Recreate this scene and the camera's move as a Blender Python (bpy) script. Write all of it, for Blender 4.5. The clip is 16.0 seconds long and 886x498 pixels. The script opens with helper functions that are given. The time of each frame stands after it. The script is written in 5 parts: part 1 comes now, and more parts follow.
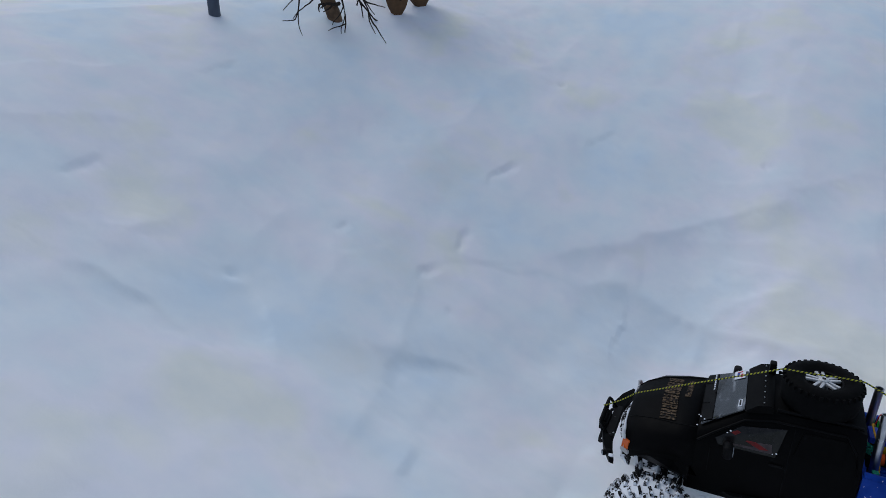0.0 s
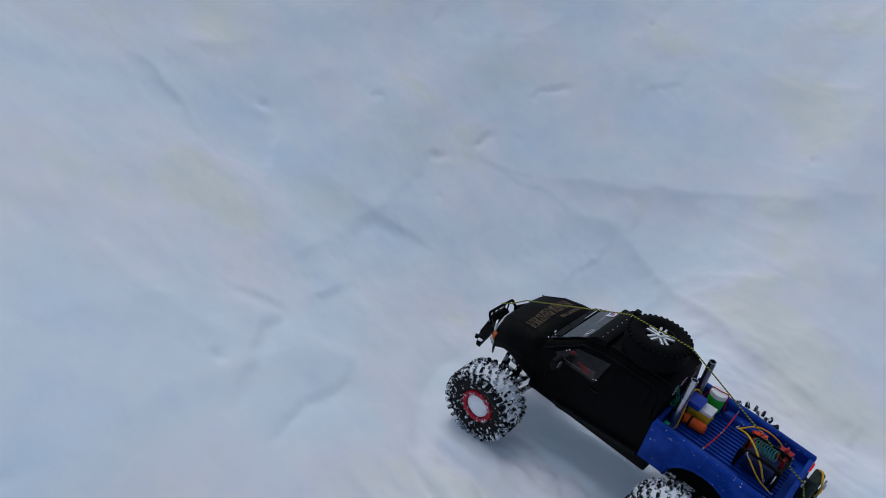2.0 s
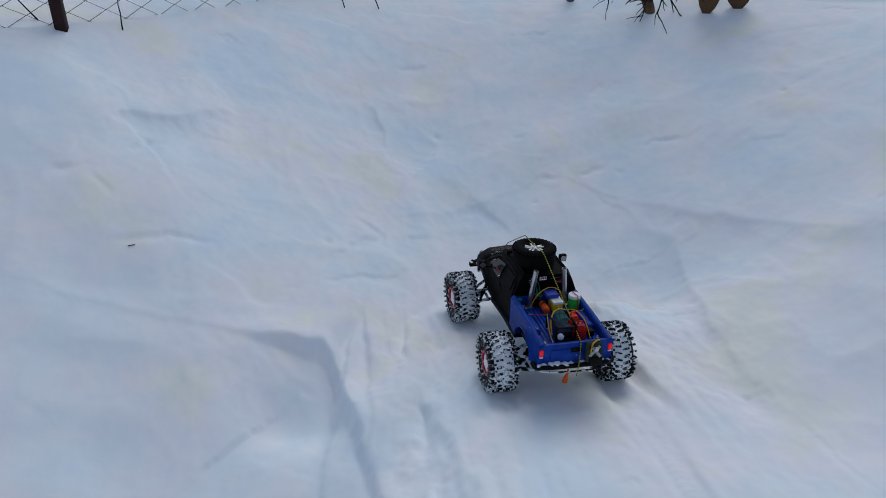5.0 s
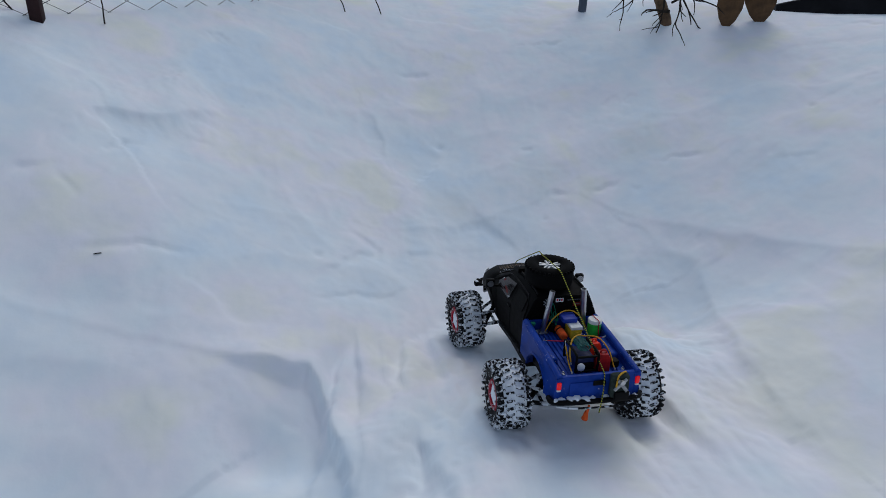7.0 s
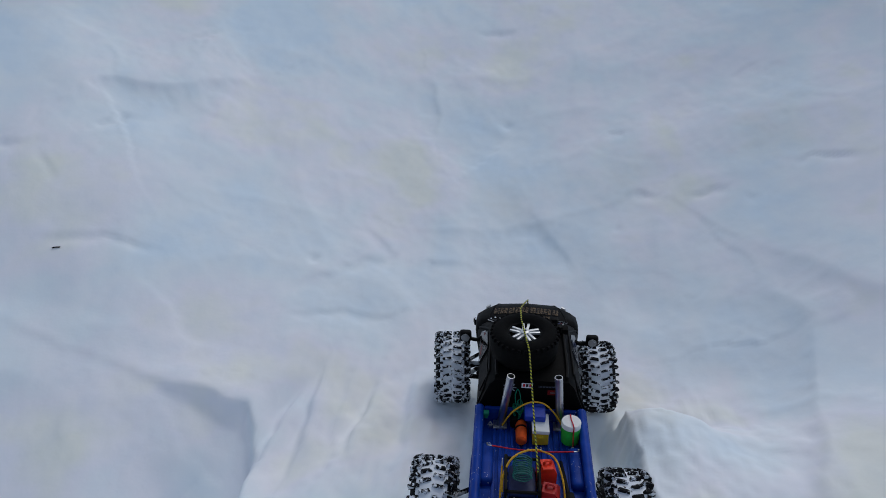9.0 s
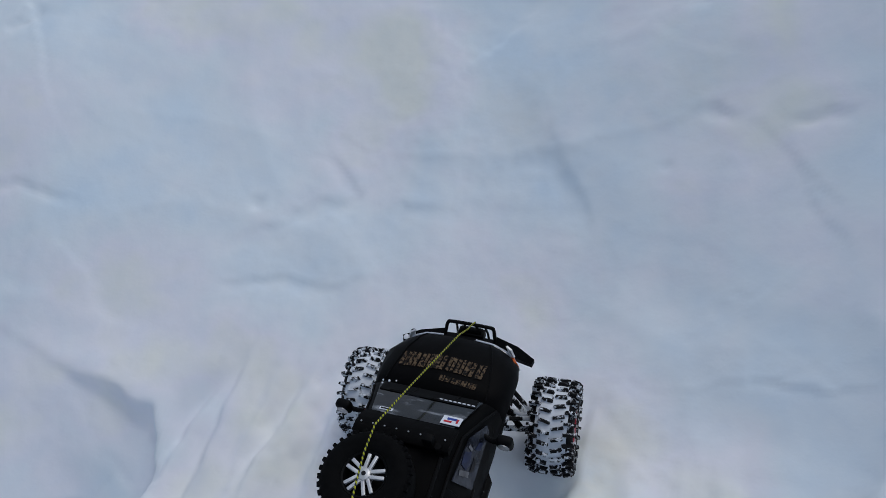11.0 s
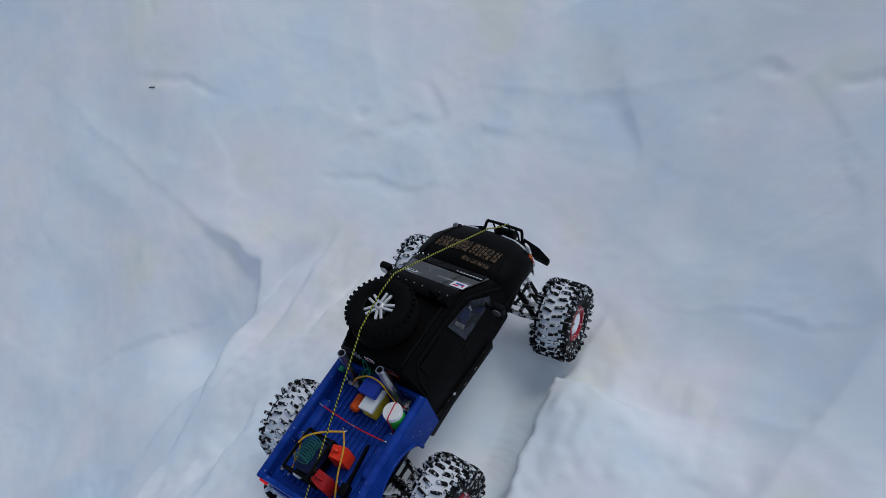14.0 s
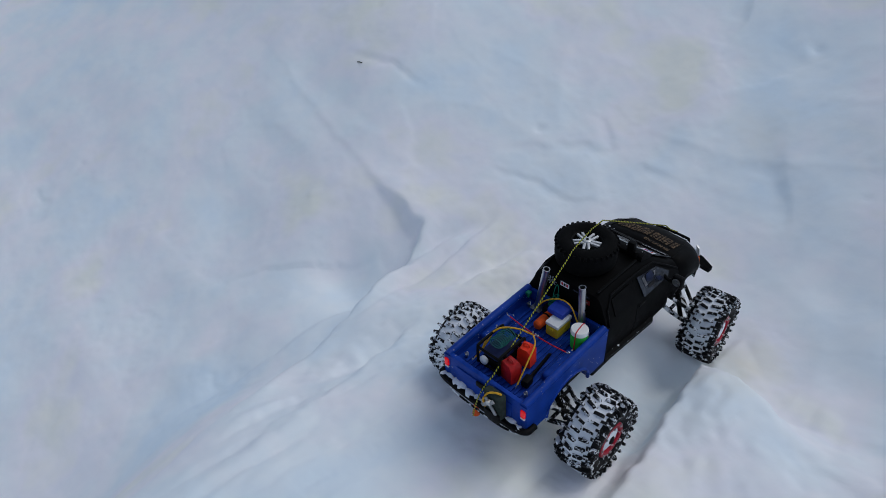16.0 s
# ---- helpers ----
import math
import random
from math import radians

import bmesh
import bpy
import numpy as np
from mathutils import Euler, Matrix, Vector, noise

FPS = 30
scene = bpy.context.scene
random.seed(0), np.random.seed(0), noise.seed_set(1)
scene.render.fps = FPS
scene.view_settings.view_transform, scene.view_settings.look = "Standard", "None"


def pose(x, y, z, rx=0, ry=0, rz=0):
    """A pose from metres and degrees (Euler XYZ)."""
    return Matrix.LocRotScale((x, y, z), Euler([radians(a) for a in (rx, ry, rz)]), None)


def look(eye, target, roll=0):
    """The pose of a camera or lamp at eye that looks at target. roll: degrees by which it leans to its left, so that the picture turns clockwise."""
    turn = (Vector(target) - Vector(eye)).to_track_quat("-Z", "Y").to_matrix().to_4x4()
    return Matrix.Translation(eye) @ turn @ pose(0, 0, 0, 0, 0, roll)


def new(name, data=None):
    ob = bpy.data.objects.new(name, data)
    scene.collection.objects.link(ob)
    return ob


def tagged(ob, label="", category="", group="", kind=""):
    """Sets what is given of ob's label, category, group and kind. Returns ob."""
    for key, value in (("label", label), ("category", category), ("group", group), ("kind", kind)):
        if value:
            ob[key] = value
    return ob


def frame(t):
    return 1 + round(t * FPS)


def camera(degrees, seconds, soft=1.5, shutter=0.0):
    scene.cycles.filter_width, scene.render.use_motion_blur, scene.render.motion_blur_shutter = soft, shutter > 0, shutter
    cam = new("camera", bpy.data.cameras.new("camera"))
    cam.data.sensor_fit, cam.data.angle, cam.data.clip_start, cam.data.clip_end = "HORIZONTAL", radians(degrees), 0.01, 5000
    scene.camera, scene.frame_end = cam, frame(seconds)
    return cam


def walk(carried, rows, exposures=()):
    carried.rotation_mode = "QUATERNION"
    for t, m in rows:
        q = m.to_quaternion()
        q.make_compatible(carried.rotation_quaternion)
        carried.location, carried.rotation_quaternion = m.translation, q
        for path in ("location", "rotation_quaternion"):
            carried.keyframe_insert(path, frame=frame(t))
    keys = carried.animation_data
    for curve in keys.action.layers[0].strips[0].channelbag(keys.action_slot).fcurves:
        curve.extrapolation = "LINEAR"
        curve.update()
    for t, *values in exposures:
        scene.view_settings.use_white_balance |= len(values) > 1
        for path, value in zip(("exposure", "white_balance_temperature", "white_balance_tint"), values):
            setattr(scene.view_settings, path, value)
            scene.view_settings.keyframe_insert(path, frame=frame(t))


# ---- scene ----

# ---- camera ----
cam = camera(66.20, 16.0, soft=0.85)
PATH = [
    (0, (-1.2170, 0.2471, 1.0550), (0.4483, 1.0356, 0.2782), -0.58),
    (0.5, (-1.2073, 0.1825, 1.1024), (0.4338, 0.9766, 0.2801), 1.40),
    (1, (-1.1992, 0.1215, 1.1045), (0.3766, 0.9837, 0.2257), 5.00),
    (1.5, (-1.1828, -0.0423, 1.1379), (0.2010, 0.9908, 0.1284), 9.46),
    (2, (-1.1507, -0.2339, 1.1452), (0.1880, 0.8040, 0.0822), 11.70),
    (2.5, (-1.2008, -0.4718, 1.1200), (0.1452, 0.6961, 0.2124), 8.78),
    (3, (-1.2432, -0.7606, 1.0978), (0.0143, 0.5616, 0.2808), 6.48),
    (3.5, (-0.9972, -1.2314, 1.2530), (-0.1776, 0.3189, 0.2918), 3.87),
    (4, (-0.8569, -1.4299, 1.3028), (-0.2524, 0.2194, 0.3475), 0.76),
    (4.2, (-0.7863, -1.5586, 1.2945), (-0.2846, 0.1398, 0.3660), 0.25),
    (6.3, (-0.6217, -1.7068, 1.1061), (-0.2855, 0.0972, 0.3109), 0.85),
    (6.5, (-0.6292, -1.6576, 1.1068), (-0.2647, 0.1416, 0.3125), 1.43),
    (7, (-0.6398, -1.4733, 1.0954), (-0.2500, 0.3277, 0.3194), 2.09),
    (7.5, (-0.5424, -1.4063, 1.0609), (-0.1045, 0.3864, 0.2897), 1.49),
    (8, (-0.2519, -1.3503, 1.0563), (-0.0243, 0.4733, 0.2662), -1.38),
    (8.5, (-0.1299, -1.1453, 1.0892), (-0.2463, 0.6560, 0.2280), 0.08),
    (9, (-0.0637, -0.9977, 1.1215), (-0.2346, 0.7553, 0.1750), -0.83),
    (9.5, (0.0238, -0.7571, 1.2040), (-0.3486, 0.8658, 0.0964), -2.08),
    (10, (0.2851, -0.4725, 1.2262), (-0.3953, 0.9862, 0.0387), -10.12),
    (10.2, (0.3093, -0.3766, 1.2257), (-0.3086, 0.9743, -0.1138), -11.56),
    (12.5, (0.4500, -0.1313, 1.2193), (-0.3797, 0.8689, -0.2794), -17.40),
    (13, (0.5249, -0.2448, 1.2629), (-0.4589, 0.7114, -0.1932), -20.18),
    (13.5, (0.5680, -0.3087, 1.2880), (-0.5406, 0.5903, -0.1132), -21.82),
    (14, (0.6519, -0.3362, 1.3009), (-0.3439, 0.5633, -0.1822), -20.50),
    (14.5, (0.6555, -0.4386, 1.2874), (-0.3214, 0.5160, -0.1742), -18.68),
    (15, (0.7021, -0.6279, 1.2641), (-0.3941, 0.3017, -0.1268), -14.50),
    (15.5, (0.7106, -0.7489, 1.2612), (-0.4635, 0.1163, -0.1078), -10.62),
    (16, (0.5687, -0.8897, 1.2213), (-0.5669, 0.1975, -0.0144), -2.99),
]
walk(cam, [(t, look(eye, target, roll)) for t, eye, target, roll in PATH], exposures=[(0.0, 0.44, 5930, 7), (2.0, 0.41, 5930, 7), (4.0, 0.36, 5960, 7), (6.5, 0.36, 6050, 7), (8.5, 0.41, 6080, 7), (12.5, 0.41, 6020, 7), (16.0, 0.42, 6080, 7)])

# ---- world and light: even overcast sky, late afternoon ----
world = bpy.data.worlds.new("overcast_sky")
scene.world = world
world.use_nodes = True
wt = world.node_tree
wt.nodes.clear()
sky = wt.nodes.new("ShaderNodeTexSky")
sky.sky_type = "NISHITA"
sky.sun_disc = False
sky.sun_elevation = radians(56)
sky.sun_rotation = radians(29)
sky.dust_density = 1.5
sky.air_density = 1.0
hsv = wt.nodes.new("ShaderNodeHueSaturation")
hsv.inputs["Saturation"].default_value = 0.62
bgn = wt.nodes.new("ShaderNodeBackground")
bgn.inputs["Strength"].default_value = 0.075
wout = wt.nodes.new("ShaderNodeOutputWorld")
wt.links.new(sky.outputs[0], hsv.inputs["Color"])
wt.links.new(hsv.outputs[0], bgn.inputs["Color"])
wt.links.new(bgn.outputs[0], wout.inputs["Surface"])

sun_data = bpy.data.lights.new("sun", "SUN")
sun_data.energy = 0.44
sun_data.angle = radians(35)
sun_data.color = (1.0, 0.93, 0.84)
sun = new("sun", sun_data)
sun.matrix_world = look((1.2, 2.2, 3.8), (0, 0, 0))


# ---- materials ----
class Mat:
    """A node material with a few short helpers."""

    def __init__(self, name, rough=0.6, metal=0.0, spec=0.5):
        self.m = bpy.data.materials.new(name)
        self.m.use_nodes = True
        self.t = self.m.node_tree
        self.b = self.t.nodes["Principled BSDF"]
        self.b.inputs["Roughness"].default_value = rough
        self.b.inputs["Metallic"].default_value = metal
        self.b.inputs["Specular IOR Level"].default_value = spec
        self.co = self.node("ShaderNodeTexCoord").outputs["Object"]
        self.height = None

    def node(self, kind):
        return self.t.nodes.new(kind)

    def link(self, a, b):
        self.t.links.new(a, b)

    def noise(self, scale, detail=4.0, rough=0.55, stretch=None):
        n = self.node("ShaderNodeTexNoise")
        n.inputs["Scale"].default_value = scale
        n.inputs["Detail"].default_value = detail
        n.inputs["Roughness"].default_value = rough
        if stretch:
            mp = self.node("ShaderNodeMapping")
            mp.inputs["Scale"].default_value = stretch
            self.link(self.co, mp.inputs["Vector"])
            self.link(mp.outputs[0], n.inputs["Vector"])
        else:
            self.link(self.co, n.inputs["Vector"])
        return n.outputs["Fac"]

    def ramp(self, fac, stops):
        r = self.node("ShaderNodeValToRGB")
        el = r.color_ramp.elements
        while len(el) < len(stops):
            el.new(0.5)
        for e, (p, c) in zip(el, stops):
            e.position, e.color = p, (*c, 1.0) if len(c) == 3 else c
        self.link(fac, r.inputs["Fac"])
        return r.outputs["Color"]

    def mix(self, fac, a, b, mode="MIX"):
        n = self.node("ShaderNodeMix")
        n.data_type, n.blend_type = "RGBA", mode
        if isinstance(fac, (int, float)):
            n.inputs["Factor"].default_value = fac
        else:
            self.link(fac, n.inputs["Factor"])
        for k, v in ((6, a), (7, b)):
            if isinstance(v, tuple):
                n.inputs[k].default_value = (*v, 1.0)
            else:
                self.link(v, n.inputs[k])
        return n.outputs[2]

    def color(self, c):
        if isinstance(c, tuple):
            self.b.inputs["Base Color"].default_value = (*c, 1.0)
        else:
            self.link(c, self.b.inputs["Base Color"])
        return self

    def rough(self, fac, lo, hi):
        mr = self.node("ShaderNodeMapRange")
        mr.inputs["To Min"].default_value, mr.inputs["To Max"].default_value = lo, hi
        self.link(fac, mr.inputs["Value"])
        self.link(mr.outputs[0], self.b.inputs["Roughness"])
        return self

    def bump(self, fac, dist, strength=1.0):
        n = self.node("ShaderNodeBump")
        n.inputs["Distance"].default_value = dist
        n.inputs["Strength"].default_value = strength
        self.link(fac, n.inputs["Height"])
        if self.height:
            self.link(self.height, n.inputs["Normal"])
        self.height = n.outputs[0]
        self.link(self.height, self.b.inputs["Normal"])
        return self


def snow_material():
    s = Mat("snow", 0.75, spec=0.25)
    tint = s.ramp(s.noise(2.3, 3.0), [(0.32, (0.80, 0.905, 0.985)), (0.45, (0.875, 0.93, 0.965)), (0.56, (0.935, 0.925, 0.965)), (0.67, (0.935, 0.935, 0.865))])
    fine = s.ramp(s.noise(11.0, 5.0), [(0.35, (0.95, 0.965, 0.985)), (0.6, (1, 1, 1))])
    snow = s.mix(1.0, tint, fine, "MULTIPLY")
    wob = s.noise(9.0, 4.0)
    for at, size, deep in (((0.29, 0.37, -0.03), 0.13, 0.5), ((0.26, 0.20, 0.0), 0.11, 0.5), ((0.46, -0.15, 0.06), 0.13, 0.4), ((0.32, 1.12, 0.28), 0.16, 0.25), ((0.80, 1.18, 0.42), 0.18, 0.25), ((-0.04, 1.05, 0.18), 0.14, 0.25)):
        far = s.node("ShaderNodeVectorMath")
        far.operation = "DISTANCE"
        s.link(s.co, far.inputs[0])
        far.inputs[1].default_value = at
        add = s.node("ShaderNodeMath")
        add.operation = "MULTIPLY_ADD"
        s.link(wob, add.inputs[0])
        add.inputs[1].default_value = size * 2.0
        s.link(far.outputs["Value"], add.inputs[2])
        spot = s.ramp(add.outputs[0], [(size * 0.75, (deep, deep, deep)), (size * 2.0, (0, 0, 0))])
        snow = s.mix(spot, snow, (0.86, 0.79, 0.62))
    s.color(snow)
    s.bump(s.noise(14.0, 4.0, 0.55), 0.008, 0.15)
    s.bump(s.noise(120.0, 4.0, 0.7), 0.0015, 0.20)
    s.b.inputs["Subsurface Weight"].default_value = 0.0
    return s.m


def painted(name, base, rough=0.35, speckle=0.66, dirt=0.06):
    """Paint with small scuffs and sticking flecks of snow."""
    p = Mat(name, rough, spec=0.10 if max(base) > 0.02 else 0.06)
    worn = p.ramp(p.noise(30.0, 5.0), [(0.3, tuple(v * 0.75 for v in base)), (0.7, tuple(min(1, v * 1.2 + dirt * 0.15) for v in base))])
    fleck = p.ramp(p.noise(210.0, 2.0, 0.5), [(speckle, (0, 0, 0)), (speckle + 0.02, (1, 1, 1))])
    area = p.ramp(p.noise(22.0, 2.0), [(0.5, (0, 0, 0)), (0.62, (1, 1, 1))])
    both = p.mix(1.0, fleck, area, "MULTIPLY")
    p.color(p.mix(both, worn, (0.8, 0.83, 0.88)))
    p.rough(p.noise(60.0, 4.0), rough - 0.08, rough + 0.15)
    p.bump(p.noise(400.0, 2.0), 0.0003, 0.4)
    return p.m


def plain(name, base, rough=0.6, metal=0.0, vary=0.25, scale=80.0, bump=0.0004):
    p = Mat(name, rough, metal, 0.28 if max(base) > 0.04 or rough < 0.3 else 0.09)
    p.color(p.ramp(p.noise(scale, 4.0), [(0.3, tuple(v * (1 - vary) for v in base)), (0.7, tuple(min(1, v * (1 + vary)) for v in base))]))
    p.rough(p.noise(scale * 0.6, 3.0), max(0.03, rough - 0.1), min(1, rough + 0.1))
    if bump:
        p.bump(p.noise(scale * 4, 3.0), bump, 0.5)
    return p.m


def snowy(name, base, cover, scale=55.0, rough=0.75):
    """A dark surface partly packed with snow."""
    p = Mat(name, rough, spec=0.2)
    mask = p.ramp(p.noise(scale, 5.0, 0.62), [(cover - 0.03, (1, 1, 1)), (cover + 0.03, (0, 0, 0))])
    dark = p.ramp(p.noise(200.0, 3.0), [(0.3, tuple(v * 0.7 for v in base)), (0.7, tuple(v * 1.4 for v in base))])
    p.color(p.mix(mask, dark, (0.82, 0.85, 0.9)))
    p.bump(mask, 0.0012, 0.7)
    p.bump(p.noise(300.0, 3.0), 0.0006, 0.5)
    return p.m


M_SNOW = snow_material()
M_PACKED = plain("packed_snow", (0.82, 0.85, 0.9), 0.8, vary=0.06, scale=40.0, bump=0.001)
M_BLUE = painted("blue_paint", (0.005, 0.040, 0.29), 0.34, 0.69)
M_BLACK = painted("satin_black_paint", (0.0022, 0.0021, 0.0022), 0.55, 0.80, 0.0)
M_RUBBER = plain("black_rubber", (0.003, 0.003, 0.0032), 0.85, vary=0.3, scale=120.0)
M_RUBBER_SNOW = snowy("rubber_packed_with_snow", (0.007, 0.007, 0.0075), 0.65, 80.0)
M_SIDE_SNOW = snowy("rubber_dusted_with_snow", (0.006, 0.006, 0.0065), 0.395, 95.0)
M_LUG = snowy("rubber_lug", (0.006, 0.006, 0.0066), 0.445, 100.0)
M_LUG_DUSTY = snowy("rubber_lug_dusted_with_snow", (0.007, 0.007, 0.0077), 0.485, 120.0)
M_ARM = snowy("dark_plastic_with_snow", (0.009, 0.009, 0.01), 0.49, 45.0)
M_STEP = snowy("black_step_with_snow", (0.004, 0.004, 0.0045), 0.33, 60.0)
M_PLASTIC = plain("black_plastic", (0.003, 0.003, 0.0033), 0.55)
M_RED_RING = snowy("red_anodised_ring", (0.34, 0.008, 0.025), 0.39, 80.0, 0.35)
M_ALU = plain("brushed_aluminium", (0.45, 0.46, 0.48), 0.3, 1.0, 0.15, 60.0)
M_CHROME = plain("bright_alloy", (0.74, 0.74, 0.74), 0.35, 0.4, 0.1, 60.0)
M_DULL = plain("dull_steel", (0.30, 0.31, 0.32), 0.45, 0.7, 0.4, 60.0)
M_EMBLEM = plain("pale_emblem_print", (0.30, 0.33, 0.36), 0.5, vary=0.5)
M_STEEL = plain("steel_hook", (0.5, 0.5, 0.5), 0.35, 1.0)
def windshield_material():
    """Dark lexan with a smeared sheen; milky streaks in the colour imitate reflections."""
    p = Mat("dark_glossy_window", 0.08, spec=0.3)
    p.color(p.ramp(p.noise(20.0, 5.0, 0.6, stretch=(0.8, 2.4, 1.0)), [(0.47, (0.003, 0.0033, 0.004)), (0.57, (0.012, 0.0135, 0.017)), (0.68, (0.20, 0.21, 0.23))]))
    p.b.inputs["Coat Weight"].default_value = 0.45
    p.b.inputs["Coat Roughness"].default_value = 0.04
    p.rough(p.noise(40.0, 4.0), 0.04, 0.22)
    p.bump(p.noise(18.0, 2.0), 0.004, 0.35)
    return p.m


M_GLASS = windshield_material()
M_MIRROR = plain("mirror_foil", (0.30, 0.31, 0.33), 0.3, 0.9, vary=0.2)
M_PANE = plain("grey_clear_window", (0.010, 0.0085, 0.009), 0.2, vary=0.55, scale=45.0, bump=0)
def worn_print():
    """Old gold print, rubbed through to the black in patches."""
    p = Mat("faded_gold_lettering", 0.6, spec=0.15)
    gold = p.ramp(p.noise(90.0, 3.0), [(0.3, (0.07, 0.045, 0.026)), (0.7, (0.17, 0.115, 0.065))])
    gone = p.ramp(p.noise(210.0, 3.0, 0.6), [(0.47, (0, 0, 0)), (0.55, (1, 1, 1))])
    p.color(p.mix(gone, gold, (0.004, 0.0035, 0.0032)))
    return p.m


M_GOLD = worn_print()
M_NAVY = plain("dark_blue_plastic", (0.008, 0.016, 0.075), 0.5, vary=0.3)
M_PANE_LIGHT = plain("pale_grey_window", (0.020, 0.023, 0.032), 0.22, vary=0.95, scale=45.0, bump=0)
M_WHITE = plain("white_plastic", (0.8, 0.8, 0.78), 0.5, vary=0.05)
M_DEEP = plain("deep_blue_print", (0.006, 0.012, 0.045), 0.4, vary=0.5)
M_DUSK = plain("dull_grey_print", (0.11, 0.11, 0.12), 0.4, vary=0.6)
M_MAROON = plain("dull_brown_print", (0.050, 0.036, 0.038), 0.4, vary=0.4)
M_STICKER = plain("white_sticker", (0.75, 0.77, 0.82), 0.45, vary=0.05)
M_STICK_BLUE = plain("blue_print", (0.03, 0.06, 0.3), 0.5)
M_STICK_RED = plain("red_print", (0.5, 0.02, 0.03), 0.5)
M_INK = plain("black_print", (0.02, 0.02, 0.022), 0.5)
M_YELLOW = plain("yellow_plastic", (0.62, 0.44, 0.02), 0.45, vary=0.12)
M_GREEN = plain("bright_green_plastic", (0.05, 0.5, 0.05), 0.45, vary=0.12)
M_BLUE_LID = plain("blue_plastic", (0.015, 0.045, 0.36), 0.45, vary=0.15)
M_ORANGE = plain("orange_cloth", (0.68, 0.09, 0.012), 0.75, vary=0.25, scale=60.0, bump=0.001)
M_JUG = plain("red_orange_plastic", (0.80, 0.04, 0.012), 0.4, vary=0.2)
M_CAN_RED = plain("red_plastic", (0.36, 0.010, 0.010), 0.4, vary=0.3)
M_DARKRED = plain("dark_red_plastic", (0.14, 0.006, 0.006), 0.45, vary=0.25)
M_CORD_Y = plain("yellow_elastic_cord", (0.62, 0.33, 0.02), 0.65, vary=0.3, scale=250.0)
M_CORD_R = plain("red_elastic_cord", (0.5, 0.012, 0.03), 0.65, vary=0.3, scale=250.0)
M_HOSE = plain("dark_green_hose", (0.015, 0.11, 0.10), 0.5, vary=0.2)
M_TEAL = plain("green_cord", (0.01, 0.2, 0.12), 0.6, vary=0.2)
M_BAG = plain("dark_green_canvas", (0.03, 0.04, 0.035), 0.85, vary=0.35, scale=90.0, bump=0.001)
M_WOOD = plain("weathered_bark", (0.12, 0.075, 0.045), 0.85, vary=0.5, scale=25.0, bump=0.004)
M_TWIG = plain("dark_twig", (0.03, 0.024, 0.02), 0.85, vary=0.4, scale=60.0, bump=0.001)
M_BOARD = plain("brown_board", (0.10, 0.055, 0.026), 0.8, vary=0.4, scale=18.0, bump=0.002)
M_POST = plain("dark_brown_steel_post", (0.035, 0.018, 0.018), 0.6, vary=0.3, scale=20.0)
M_GREYPOST = plain("grey_steel_post", (0.07, 0.085, 0.12), 0.55, vary=0.2, scale=20.0)
M_WIRE = plain("dark_fence_wire", (0.03, 0.035, 0.04), 0.55, 0.3)
M_SHEET = plain("black_rubber_sheet", (0.01, 0.01, 0.012), 0.6, vary=0.4, scale=12.0)


def lamp_material(name, base, glow):
    p = Mat(name, 0.2)
    p.color(p.ramp(p.noise(200.0, 2.0), [(0.3, tuple(v * 0.8 for v in base)), (0.7, base)]))
    p.b.inputs["Emission Color"].default_value = (*base, 1.0)
    p.b.inputs["Emission Strength"].default_value = glow
    return p.m


M_TAIL = lamp_material("lit_red_tail_lens", (0.30, 0.001, 0.002), 0.9)
M_AMBER = lamp_material("amber_lens", (0.7, 0.13, 0.02), 0.0)


def rope_material():
    """Yellow rope with black flecks woven along it."""
    p = Mat("yellow_black_rope", 0.75)
    uv = p.node("ShaderNodeUVMap")
    sep = p.node("ShaderNodeSeparateXYZ")
    p.link(uv.outputs[0], sep.inputs[0])
    add = p.node("ShaderNodeMath")
    add.operation = "ADD"
    p.link(sep.outputs[0], add.inputs[0])
    p.link(sep.outputs[1], add.inputs[1])
    fr = p.node("ShaderNodeMath")
    fr.operation = "FRACT"
    p.link(add.outputs[0], fr.inputs[0])
    p.color(p.ramp(fr.outputs[0], [(0.0, (0.50, 0.50, 0.015)), (0.46, (0.42, 0.42, 0.015)), (0.50, (0.015, 0.02, 0.015)), (1.0, (0.015, 0.02, 0.015))]))
    p.bump(p.noise(600.0, 2.0), 0.0004, 0.6)
    return p.m


M_ROPE = rope_material()


# ---- mesh helpers ----
def mesh_of(name, bm, mat, smooth=False):
    me = bpy.data.meshes.new(name)
    bmesh.ops.recalc_face_normals(bm, faces=bm.faces)
    bm.to_mesh(me)
    bm.free()
    for m in mat if isinstance(mat, (list, tuple)) else (mat,):
        me.materials.append(m)
    if smooth:
        for p in me.polygons:
            p.use_smooth = True
        me.set_sharp_from_angle(angle=radians(38))
    return me


def part(name, bm, mat, parent=None, label="", smooth=True):
    ob = new(name, mesh_of(name, bm, mat, smooth))
    if parent:
        ob.parent = parent
    if label:
        ob["label"] = label
    return ob


def thing(name, label, category, at=(0, 0, 0), group="", kind=""):
    ob = new(name)
    ob.empty_display_size = 0.02
    ob.location = at
    return tagged(ob, label, category, group, kind)


